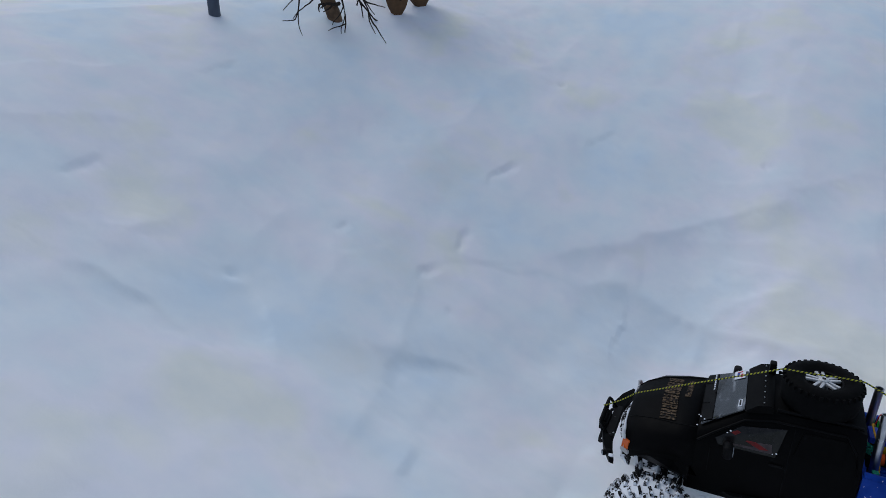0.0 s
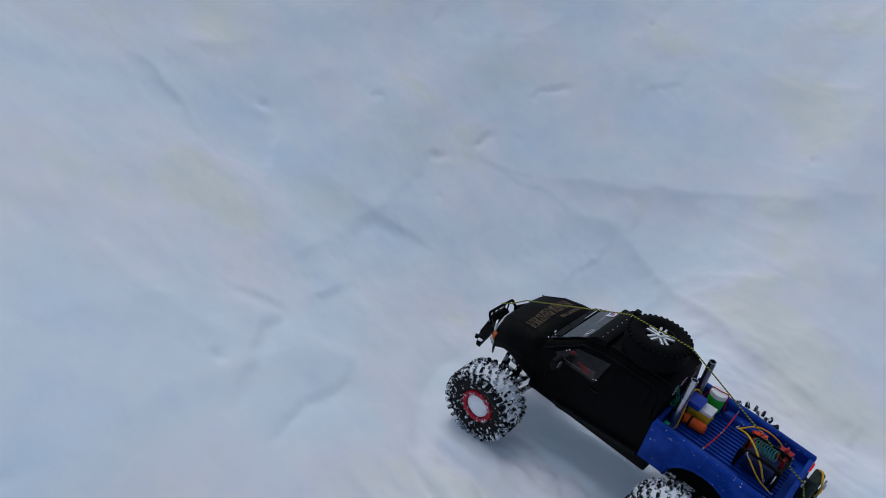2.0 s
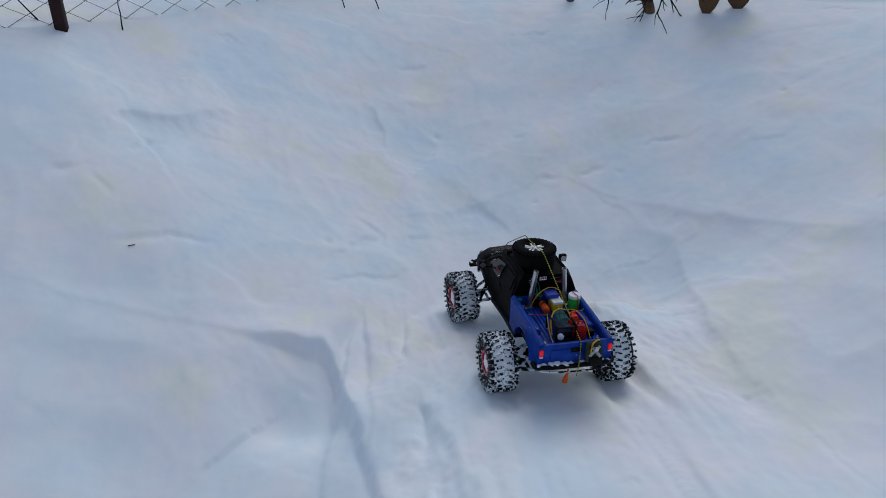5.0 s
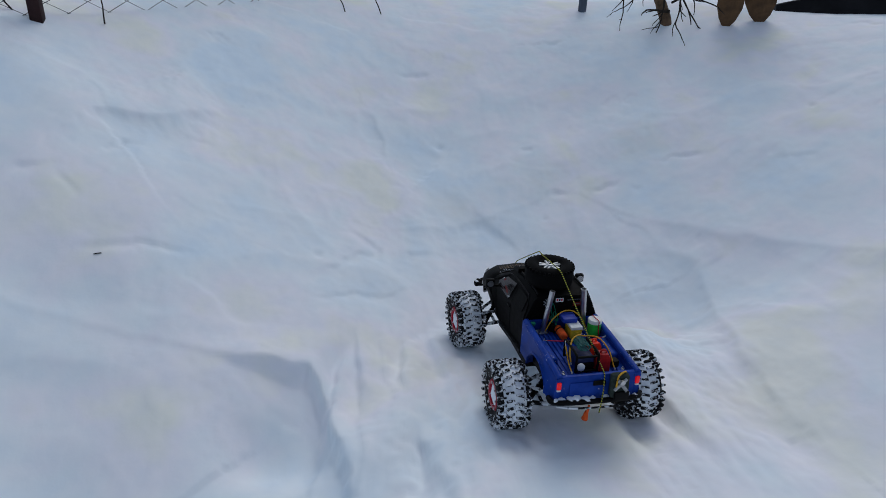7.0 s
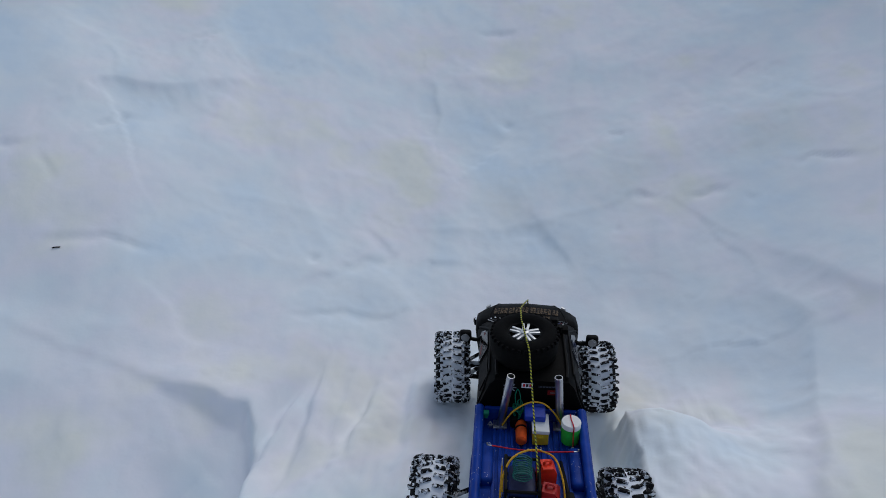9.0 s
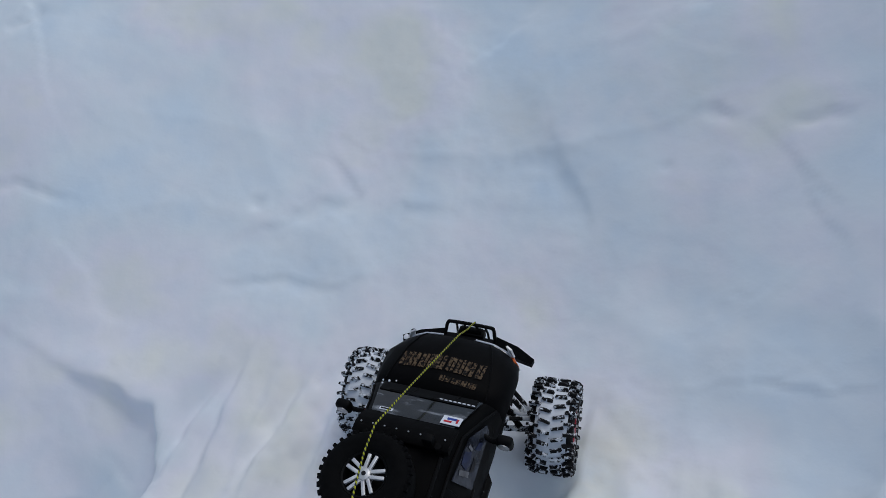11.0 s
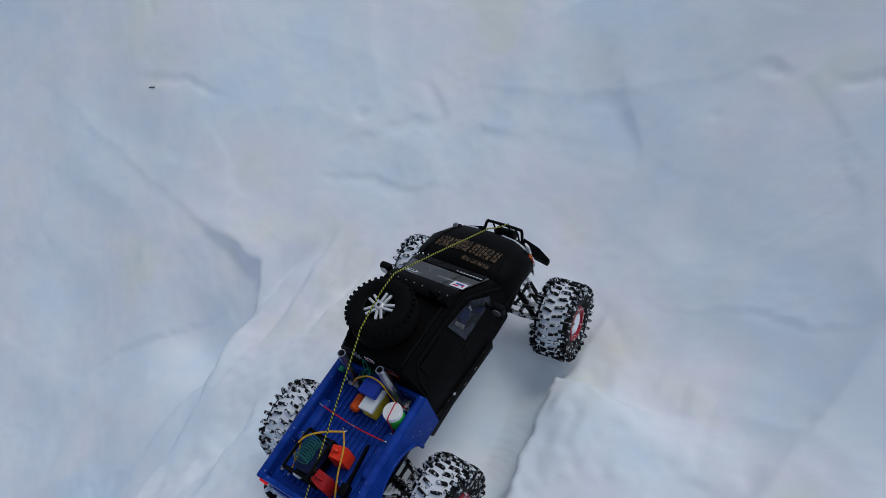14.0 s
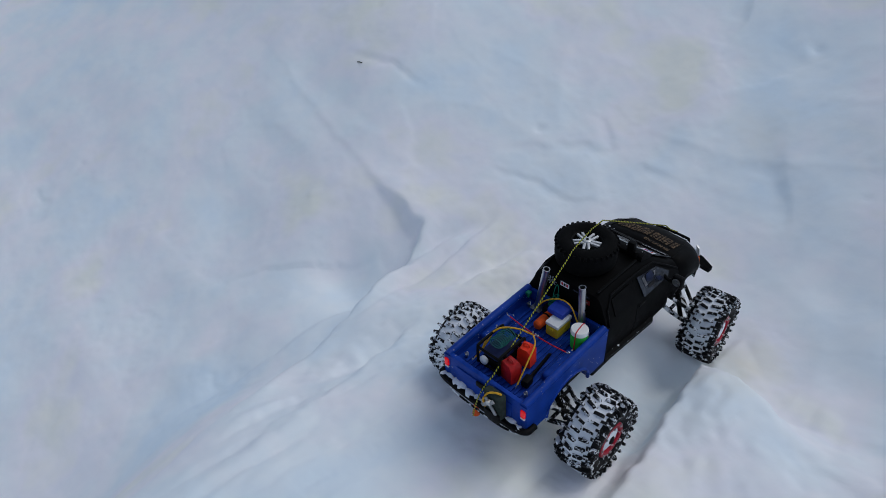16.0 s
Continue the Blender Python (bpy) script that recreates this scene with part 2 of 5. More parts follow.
def box(bm, c, size, bev=0.0, rot=None, seg=2):
    r = bmesh.ops.create_cube(bm, size=1.0)
    vs = r["verts"]
    bmesh.ops.scale(bm, vec=size, verts=vs)
    if bev:
        es = list({e for v in vs for e in v.link_edges})
        b = bmesh.ops.bevel(bm, geom=es, offset=bev, segments=seg, affect="EDGES", profile=0.6)
        vs = list({v for f in b["faces"] for v in f.verts} | {v for v in vs if v.is_valid})
    m = (rot or Matrix()).to_4x4()
    m.translation = c
    bmesh.ops.transform(bm, matrix=m, verts=vs)
    return vs


def frame_of(d):
    d = Vector(d).normalized()
    a = Vector((0, 0, 1)) if abs(d.z) < 0.9 else Vector((1, 0, 0))
    u = d.cross(a).normalized()
    return u, d.cross(u).normalized()


def cyl(bm, p0, p1, r0, r1=None, seg=16, caps=True):
    r1 = r0 if r1 is None else r1
    p0, p1 = Vector(p0), Vector(p1)
    u, v = frame_of(p1 - p0)
    rings = []
    for p, r in ((p0, r0), (p1, r1)):
        rings.append([bm.verts.new(p + r * (math.cos(a) * u + math.sin(a) * v)) for a in (2 * math.pi * k / seg for k in range(seg))])
    for k in range(seg):
        bm.faces.new((rings[0][k], rings[0][(k + 1) % seg], rings[1][(k + 1) % seg], rings[1][k]))
    if caps:
        bm.faces.new(rings[0][::-1])
        bm.faces.new(rings[1])


def smooth_line(pts, steps=6):
    """A Catmull-Rom line through the points."""
    P = [Vector(p) for p in pts]
    P = [2 * P[0] - P[1]] + P + [2 * P[-1] - P[-2]]
    out = []
    for i in range(1, len(P) - 2):
        a, b, c, d = P[i - 1 : i + 3]
        for k in range(steps):
            t = k / steps
            out.append(0.5 * (2 * b + (c - a) * t + (2 * a - 5 * b + 4 * c - d) * t * t + (3 * b - a - 3 * c + d) * t**3))
    return out + [P[-2]]


def tube(bm, pts, r, seg=8, taper=1.0, uv=False, pitch=0.012):
    pts = [Vector(p) for p in pts]
    rings, run, runs = [], 0.0, []
    for i, p in enumerate(pts):
        d = pts[min(i + 1, len(pts) - 1)] - pts[max(i - 1, 0)]
        u, v = frame_of(d)
        rr = r * (1 + (taper - 1) * i / max(1, len(pts) - 1))
        rings.append([bm.verts.new(p + rr * (math.cos(a) * u + math.sin(a) * v)) for a in (2 * math.pi * k / seg for k in range(seg))])
        if i:
            run += (p - pts[i - 1]).length
        runs.append(run)
    layer = bm.loops.layers.uv.verify() if uv else None
    for i in range(len(pts) - 1):
        for k in range(seg):
            f = bm.faces.new((rings[i][k], rings[i][(k + 1) % seg], rings[i + 1][(k + 1) % seg], rings[i + 1][k]))
            if uv:
                for lp, (du, dv) in zip(f.loops, ((0, 0), (0, 1), (1, 1), (1, 0))):
                    lp[layer].uv = (runs[i + du] / pitch, (k + dv) / seg)
    bm.faces.new(rings[0][::-1])
    bm.faces.new(rings[-1])


def revolve(bm, prof, seg=48, axis="x", center=(0, 0, 0), close=False):
    """A profile of (along, radius) turned round an axis."""
    c = Vector(center)
    rings = []
    for h, r in prof:
        ring = []
        for k in range(seg):
            a = 2 * math.pi * k / seg
            p = Vector((h, r * math.cos(a), r * math.sin(a))) if axis == "x" else Vector((r * math.cos(a), r * math.sin(a), h))
            ring.append(bm.verts.new(c + p))
        rings.append(ring)
    pairs = list(zip(rings, rings[1:])) + ([(rings[-1], rings[0])] if close else [])
    for A, B in pairs:
        for k in range(seg):
            bm.faces.new((A[k], A[(k + 1) % seg], B[(k + 1) % seg], B[k]))
    if not close:
        bm.faces.new(rings[0][::-1])
        bm.faces.new(rings[-1])


def slab(bm, outline, offset):
    """A closed outline of points, thickened by the offset vector."""
    a = [bm.verts.new(Vector(p)) for p in outline]
    b = [bm.verts.new(Vector(p) + Vector(offset)) for p in outline]
    n = len(a)
    bm.faces.new(a)
    bm.faces.new(b[::-1])
    for k in range(n):
        bm.faces.new((a[k], b[k], b[(k + 1) % n], a[(k + 1) % n]))


def rounded(bm, off, seg=2, angle=30):
    es = [e for e in bm.edges if len(e.link_faces) == 2 and e.calc_face_angle(0) > radians(angle)]
    bmesh.ops.bevel(bm, geom=es, offset=off, segments=seg, affect="EDGES", profile=0.6, clamp_overlap=True)


def clod(bm, c, r, rnd, flat=0.7):
    """A rough lump of snow."""
    vs = bmesh.ops.create_icosphere(bm, subdivisions=2, radius=1.0)["verts"]
    off = Vector((rnd.uniform(0, 50), rnd.uniform(0, 50), rnd.uniform(0, 50)))
    for v in vs:
        k = r * (1 + 0.45 * noise.noise(v.co * 1.4 + off) + 0.2 * noise.noise(v.co * 3.5 + off))
        v.co = Vector((v.co.x * k, v.co.y * k, v.co.z * k * flat)) + Vector(c)


# ---- the snow ----
def lattice(ix, iy, salt):
    n = (ix.astype(np.int64) * 374761393 + iy.astype(np.int64) * 668265263 + salt * 1274126177) & 0x7FFFFFFF
    n = ((n ^ (n >> 13)) * 1274126177) & 0x7FFFFFFF
    return ((n ^ (n >> 16)) & 0xFFFF) / 65535.0


def vnoise(x, y, salt=0):
    ix, iy = np.floor(x), np.floor(y)
    fx, fy = x - ix, y - iy
    fx, fy = fx * fx * fx * (fx * (fx * 6 - 15) + 10), fy * fy * fy * (fy * (fy * 6 - 15) + 10)
    a, b = lattice(ix, iy, salt), lattice(ix + 1, iy, salt)
    c, d = lattice(ix, iy + 1, salt), lattice(ix + 1, iy + 1, salt)
    return (a + (b - a) * fx) * (1 - fy) + (c + (d - c) * fx) * fy - 0.5


def sstep(a, b, x):
    t = np.clip((x - a) / (b - a), 0, 1)
    return t * t * (3 - 2 * t)


def seg_dist(x, y, pts):
    """Distance to a bent line, the share run along it, and the side of it."""
    best = np.full(np.shape(x), 1e9)
    run = np.zeros(np.shape(x))
    side = np.zeros(np.shape(x))
    for k, ((x0, y0), (x1, y1)) in enumerate(zip(pts, pts[1:])):
        dx, dy = x1 - x0, y1 - y0
        t = np.clip(((x - x0) * dx + (y - y0) * dy) / (dx * dx + dy * dy), 0, 1)
        d = np.hypot(x - x0 - t * dx, y - y0 - t * dy)
        s = (x - x0) * dy - (y - y0) * dx
        near = d < best
        best, run, side = np.where(near, d, best), np.where(near, (k + t) / (len(pts) - 1), run), np.where(near, s, side)
    return best, run, side


def inside(x, y, pts):
    """Whether points lie within a closed outline."""
    odd = np.zeros(np.shape(x), bool)
    for (x0, y0), (x1, y1) in zip(pts, pts[1:] + pts[:1]):
        cross = (y0 > y) != (y1 > y)
        odd ^= cross & (x < (x1 - x0) * (y - y0) / (y1 - y0 if y1 != y0 else 1e-9) + x0)
    return odd


# soft ridges: points, half width, height
RIDGES = [
    (((0.99, 1.21), (0.69, 1.16), (0.31, 1.09), (0.08, 1.07)), 0.11, 0.016),
    (((0.08, 1.07), (0.13, 0.97), (0.51, 0.81)), 0.06, 0.006),
    (((0.05, 1.64), (-0.11, 1.53), (-0.05, 1.38), (-0.08, 1.25), (0.06, 1.09)), 0.07, 0.010),
    (((-0.17, 1.06), (-0.16, 0.87), (-0.17, 0.69)), 0.08, 0.012),
    (((-1.30, 1.02), (-1.10, 1.18), (-0.90, 1.30)), 0.12, 0.022),
    (((0.55, 0.16), (0.49, -0.06), (0.48, -0.28), (0.52, -0.49)), 0.07, -0.012),
    (((-0.44, 0.26), (-0.45, 0.0), (-0.49, -0.27), (-0.58, -0.60)), 0.035, -0.012),
    (((-0.35, 0.22), (-0.37, 0.0), (-0.41, -0.30), (-0.5, -0.62)), 0.025, -0.010),
]
# breaks in the crust: points, width, depth; the lower side lies to the right of the way
CRACKS = [
    (((-1.62, 0.65), (-1.51, 0.70), (-1.40, 0.75)), 0.020, 0.016),
    (((-1.29, 0.84), (-1.22, 0.95)), 0.020, 0.016),
    (((-1.38, 0.73), (-1.30, 0.66)), 0.022, 0.010),
    (((-1.29, 0.50), (-1.15, 0.53), (-0.99, 0.55)), 0.018, 0.014),
    (((-1.18, 1.29), (-1.08, 1.40), (-0.98, 1.49)), 0.020, 0.010),
    (((0.32, 1.07), (0.43, 1.05)), 0.018, 0.014),
    (((0.50, 1.05), (0.56, 1.03), (0.64, 1.03)), 0.018, 0.014),
    (((0.82, 1.05), (0.93, 1.00), (1.04, 0.98)), 0.022, 0.016),
    (((1.07, 0.91), (1.13, 0.92)), 0.024, 0.018),
    (((0.67, 0.98), (0.73, 0.98)), 0.020, 0.012),
    (((-0.64, 0.58), (-0.46, 0.73), (-0.31, 0.86)), 0.030, 0.010),
    (((-0.63, 0.49), (-0.47, 0.54), (-0.30, 0.60)), 0.026, 0.009),
    (((-0.18, 1.78), (0.02, 1.81)), 0.028, 0.012),
    (((0.34, 1.92), (0.59, 1.94), (0.68, 1.93)), 0.028, 0.014),
    (((-0.49, 0.83), (-0.36, 0.79), (-0.15, 0.80)), 0.026, 0.010),
    (((-1.42, 0.84), (-1.33, 1.02), (-1.22, 1.05), (-1.08, 1.14), (-0.90, 1.32)), 0.12, 0.030),
    (((-0.34, 1.54), (-0.31, 1.42), (-0.28, 1.26)), 0.07, 0.014),
    (((-0.03, 1.32), (-0.12, 1.22), (-0.22, 1.10)), 0.07, 0.012),
    (((0.04, 1.04), (0.10, 0.93), (0.19, 0.79)), 0.06, 0.010),
    (((0.66, 0.84), (0.78, 0.72), (0.98, 0.44), (1.18, 0.12), (1.40, -0.14)), 0.16, 0.024),
    (((0.66, 0.74), (0.76, 0.55), (0.69, 0.33), (0.60, 0.08), (0.55, -0.22), (0.57, -0.45)), 0.13, 0.028),
    (((-0.36, 0.90), (-0.19, 0.92), (0.10, 0.98), (0.42, 1.08)), 0.09, 0.010),
]
# broad mounds and hollows: x, y, radius, height
MOUNDS = [
    (0.76, 0.90, 0.22, -0.03), (0.62, 0.42, 0.17, -0.025), (0.02, 0.98, 0.16, -0.018), (1.3, 0.7, 0.4, 0.025), (-0.75, 1.0, 0.3, 0.02), (-0.2, 0.62, 0.18, 0.01), (-1.2, 1.7, 0.75, 0.065), (1.25, 1.95, 0.4, 0.03), (-0.68, 0.04, 0.15, -0.05), (-0.64, -0.30, 0.17, -0.05), (0.50, 0.70, 0.10, -0.014),
]
# small dents
DENTS = [
    (-0.61, 0.69, 0.014, -0.008), (-0.05, 1.38, 0.018, -0.010), (0.30, 0.95, 0.012, -0.006), (1.42, 0.98, 0.014, -0.010),
]
# the crest of the lip, from the far left round to the back
LIP = [(-1.75, 0.39), (-1.49, 0.345), (-1.22, 0.30), (-0.97, 0.255), (-0.80, 0.225), (-0.655, 0.20), (-0.595, 0.04), (-0.56, -0.25), (-0.50, -0.70), (-0.45, -1.15)]
edge_rnd = random.Random(77)
SHORT_EDGES = []
for k in range(26):
    SHORT_EDGES.append((edge_rnd.uniform(-2.0, 2.1), edge_rnd.uniform(-0.7, 2.1), edge_rnd.gauss(-0.25, 0.45), edge_rnd.uniform(0.02, 0.09), edge_rnd.uniform(0.02, 0.04), edge_rnd.uniform(0.002, 0.007)))


def base_height(x, y):
    r = np.hypot(x, y - 0.1)
    way = (0.25 * x + 0.97 * (y - 0.1)) / np.maximum(r, 1e-6)
    up = sstep(-0.55, 0.35, way)
    ramp = 0.5 * sstep(0.42, 2.40, r) + 0.5 * np.clip((r - 0.42) / 1.98, 0, 1)
    rise = 0.93 * ramp * up + 0.06 * np.clip(r - 2.4, 0, 40) * (0.15 + 0.85 * up)
    near = np.exp(-((x / 0.55) ** 2)) * sstep(-0.05, 0.33, y) * sstep(1.0, 0.45, y)
    return 0.024 - 0.10 * np.clip(y, -0.3, 0.36) - 0.075 * x * near + rise


def height(x, y):
    x, y = np.asarray(x, float), np.asarray(y, float)
    h = base_height(x, y)
    r = np.hypot(x, y - 0.1)
    calm = sstep(0.15, 0.7, r)
    near = sstep(5.0, 3.0, r)
    wx, wy = x + 0.25 * vnoise(x * 1.7, y * 1.7, 5), y + 0.25 * vnoise(x * 1.7, y * 1.7, 6)
    jx = 0.05 * vnoise(x * 8, y * 8, 11) + 0.022 * vnoise(x * 24, y * 24, 13) + 0.010 * vnoise(x * 60, y * 60, 21)
    jy = 0.05 * vnoise(x * 8, y * 8, 12) + 0.022 * vnoise(x * 24, y * 24, 14) + 0.010 * vnoise(x * 60, y * 60, 22)
    h = h + calm * (1 - 0.85 * sstep(1.5, 2.05, r)) * (0.045 * vnoise(wx * 1.3, wy * 1.3, 1) + 0.020 * vnoise(wx * 3.1, wy * 3.1, 2) - 0.030 * np.abs(vnoise(wx * 2.3 + jx, wy * 2.3 + jy, 50)) - 0.016 * np.abs(vnoise(wx * 4.7 + jx, wy * 4.7 + jy, 51)))
    h = h + near * (0.35 + 0.65 * calm) * (0.008 * vnoise(wx * 7, wy * 8, 3) + 0.0020 * vnoise(wx * 17, wy * 19, 4) + 0.0009 * vnoise(x * 45, y * 48, 7))
    # wind-packed crust: thin uneven sheets that end in short broken edges
    u, v = 0.95 * x - 0.30 * y + jx, 0.30 * x + 0.95 * y + jy
    for k, (fu, fv, amp, wide) in enumerate(((1.7, 3.6, 0.0040, 0.10), (3.4, 6.0, 0.0020, 0.11), (6.0, 9.0, 0.0010, 0.13))):
        f = vnoise(u * fu, v * fv, 30 + k)
        broken = sstep(0.05, 0.25, vnoise(x * 3.3 + 3 * k, y * 3.3, 40 + k))
        h = h + near * calm * amp * broken * (sstep(0.0, wide, f) - 1.4 * np.clip(f, 0, 0.5))
    h = h + near * calm * 0.004 * vnoise(u * 2.6, v * 4.2, 36) * sstep(-0.1, 0.2, vnoise(x * 1.9, y * 1.9, 45))
    # short broken crust edges scattered over the slope
    for px, py, ang, ln, w, hh in SHORT_EDGES:
        m = (np.abs(x - px) < 0.25) & (np.abs(y - py) < 0.25)
        if not m.any():
            continue
        ex, ey = x[m] + 1.2 * jx[m] - px, y[m] + 1.2 * jy[m] - py
        al, ac = ex * math.cos(ang) + ey * math.sin(ang), ey * math.cos(ang) - ex * math.sin(ang)
        fall = np.where(ac < 0, np.exp(-((ac / w) ** 2)), sstep(0.010, 0.0, ac))
        h[m] -= hh * fall * sstep(ln, ln * 0.35, np.abs(al))
    for pts, w, hh in RIDGES:
        d, run, _ = seg_dist(wx + jx, wy + jy, pts)
        h = h + hh * np.exp(-((d / w) ** 2)) * np.sin(np.pi * np.clip(run, 0.04, 0.96)) ** 0.5
    for pts, w, hh in CRACKS:
        j = 0.8 if w < 0.05 else 0.6
        d, run, side = seg_dist(x + j * jx + 1.2 * (wx - x) * w, y + j * jy + 1.2 * (wy - y) * w, pts)
        sd = np.where(side > 0, d, -d)
        gap = sstep(-0.32, -0.02, vnoise(x * 9, y * 9, 23))
        ends = np.sin(np.pi * np.clip(run, 0.02, 0.98)) ** 0.7
        if w < 0.05:
            cut = 0.7 * gap * np.where(sd > 0, np.exp(-((sd / w) ** 2)), sstep(-0.006 - 0.3 * w, 0.0, sd))
        else:
            q = np.clip(sd, 0, 9) / (0.6 * w)
            cut = (0.8 + 0.2 * gap) * q * np.exp(1 - q)
        h = h - hh * cut * ends
    for mx, my, rad, hh in MOUNDS:
        h = h + hh * np.exp(-(((wx - mx) ** 2 + (wy - my) ** 2) / rad**2))
    for dx, dy, rad, hh in DENTS:
        h = h + hh * np.exp(-(((x + 0.3 * jx - dx) ** 2 + (y + 0.3 * jy - dy) ** 2) / rad**2))
    # the lip on the left-hand side of the truck, with a hollow beyond it
    lx, ly = x + 0.55 * jx, y + 0.55 * jy
    d, run, _ = seg_dist(lx, ly, LIP)
    sd = np.where(inside(lx, ly, LIP + [(-0.45, -9.0), (-9.0, -9.0), (-9.0, 0.3)]), d, -d)
    fade = sstep(0.0, 0.14, run) * sstep(1.0, 0.84, run)
    rough = 0.9 + 0.5 * vnoise(x * 4, y * 4, 17)
    bowl = np.exp(-(((x + 0.85) / 0.85) ** 2 + ((y + 0.15) / 0.60) ** 2))
    crisp = 0.06 + 0.40 * sstep(0.35, 0.52, run) * sstep(0.95, 0.75, run)
    low = crisp * sstep(-0.004, 0.024, sd) + (1 - crisp) * (0.24 * sstep(0.0, 0.20, sd) + 0.76 * sstep(0.0, 0.58, sd))
    h = h - 0.118 * fade * rough * low * bowl + 0.016 * sstep(0.03, 0.2, sd) * bowl * vnoise(x * 6.5, y * 6.5, 63)
    h = h + 0.03 * crisp * fade * rough * np.exp(-((np.clip(-sd, 0, 9) / 0.05) ** 2)) * sstep(0.012, 0.0, sd)
    h = h - 0.06 * np.exp(-(((x + 0.74) / 0.17) ** 2 + ((y + 0.03) / 0.12) ** 2)) * sstep(-0.02, 0.06, sd)
    fall = np.clip(0.05 - y, 0, 1.3)
    h = h - 0.31 * fall * fall / (fall + 0.15) * sstep(-0.3, -0.8, x) * sstep(3.8, 1.3, r)
    fall = np.clip(-0.09 - y - 0.10 * np.clip(x + 0.9, -1, 1) + 0.5 * jy, 0, 1.5)
    h = h - 0.22 * fall * fall / (fall + 0.20) * sstep(-0.45, -1.0, x) * sstep(3.0, 1.6, r)
    # the trench and the snow shelf cut by the right-hand wheels
    sx = x + 0.45 * jx - np.interp(y, (-0.9, -0.35, -0.2, 0.0, 0.1, 0.22, 0.32), (0.38, 0.285, 0.250, 0.240, 0.218, 0.206, 0.235))
    end = 0.250 + 0.16 * np.clip(x - 0.25, 0, 1) - y - 0.6 * jy
    h = h - 0.012 * sstep(0.0, -0.02, sx) * sstep(0.09, 0.13, x) * sstep(0.5, 0.4, y) * sstep(-0.5, -0.1, y)
    h = h - 0.062 * sstep(0.012, -0.03, sx) * sstep(-0.02, 0.14, x) * sstep(0.31, 0.22, y) * sstep(-0.10, 0.02, y)
    tall = 0.054 + 0.12 * np.clip(y + 0.05, 0, 0.36)
    wall = 0.88 * sstep(0.0, 0.016, sx) + 0.12 * sstep(0.016, 0.07, sx)
    h = h + tall * wall * sstep(0.0, 0.030 + 0.55 * np.clip(x - 0.30, 0, 2), end) * np.exp(-((np.clip(x - 0.27, 0, 9) / 0.42) ** 2)) * sstep(-0.40, 0.04, y) * (1 + 0.3 * vnoise(x * 6, y * 6, 24))
    # churned snow beside and behind the wheels
    churn = np.exp(-(((np.abs(x) - 0.3) / 0.22) ** 2)) * sstep(0.6, 0.1, y) * sstep(-1.3, -0.4, y)
    h = h + churn * (1 - 0.6 * sstep(0.05, 0.25, x) * sstep(0.0, -0.25, y)) * ((0.018 + 0.016 * sstep(-0.1, -0.3, x)) * np.abs(vnoise((x + 0.25 * y * np.sign(x) * 0.6) * 17, y * 3.2, 18)) + 0.009 * vnoise(x * 34, y * 13, 19) + 0.006 * vnoise(x * 62, y * 48, 20))
    h = h + sstep(0.85, 0.30, r) * (0.010 * vnoise(wx * 9, wy * 6, 71) + 0.005 * vnoise(x * 21, y * 15, 72) + 0.002 * vnoise(x * 47, y * 40, 73))
    # streaky ruts left of the truck where the wheels have slid before
    for k, (x0, x1, w, deep) in enumerate(((-0.30, -0.25, 0.020, 0.008), (-0.38, -0.40, 0.016, 0.010), (-0.45, -0.38, 0.022, 0.014), (-0.53, -0.72, 0.020, 0.013), (-0.50, -0.56, 0.014, 0.008))):
        u = np.clip((0.36 - y) / 0.70, -0.2, 2)
        d = x + 0.5 * jx + 0.03 * vnoise(x * 3 + k, y * 6, 62) - (x0 + (x1 - x0) * u)
        cut = np.where(d < 0, np.exp(-((d / (2.4 * w)) ** 2)), np.exp(-((d / (0.7 * w)) ** 2)))
        h = h - 2.1 * deep * cut * sstep(0.46, 0.30, y + 0.12 * vnoise(x * 12, y * 3, 60)) * sstep(-0.75, -0.2, y) * np.clip(0.6 + 1.6 * vnoise(x * 7 + 3 * k, y * 5, 61), 0, 1.4)
    # wheel tracks pressed in behind the wheels
    for sx in (-0.165, 0.165):
        mid = sx - 0.10 * np.clip(-y - 0.3, 0, 3) ** 2
        d = np.abs(x - mid)
        bars = 0.003 * np.sin(y * 2 * math.pi / 0.021 + 3 * np.abs(x - mid) / 0.03)
        on = sstep(0.36, 0.25, y) * sstep(-1.6, -0.6, y)
        h = h + on * ((0.45 + vnoise(x * 3, y * 5, 15)) * (-(0.011 + bars * sstep(0.034, 0.02, d)) * sstep(0.052, 0.030, d) + 0.004 * np.exp(-(((d - 0.058) / 0.018) ** 2))))
    return h


def spread(lo, hi, step, far):
    mid = np.arange(lo, hi + step / 2, step)
    out, g = [], step
    while not out or out[-1] < far:
        g *= 1.13
        out.append((out[-1] if out else 0) + g)
    out = np.array(out)
    return np.concatenate([lo - out[::-1], mid, hi + out])


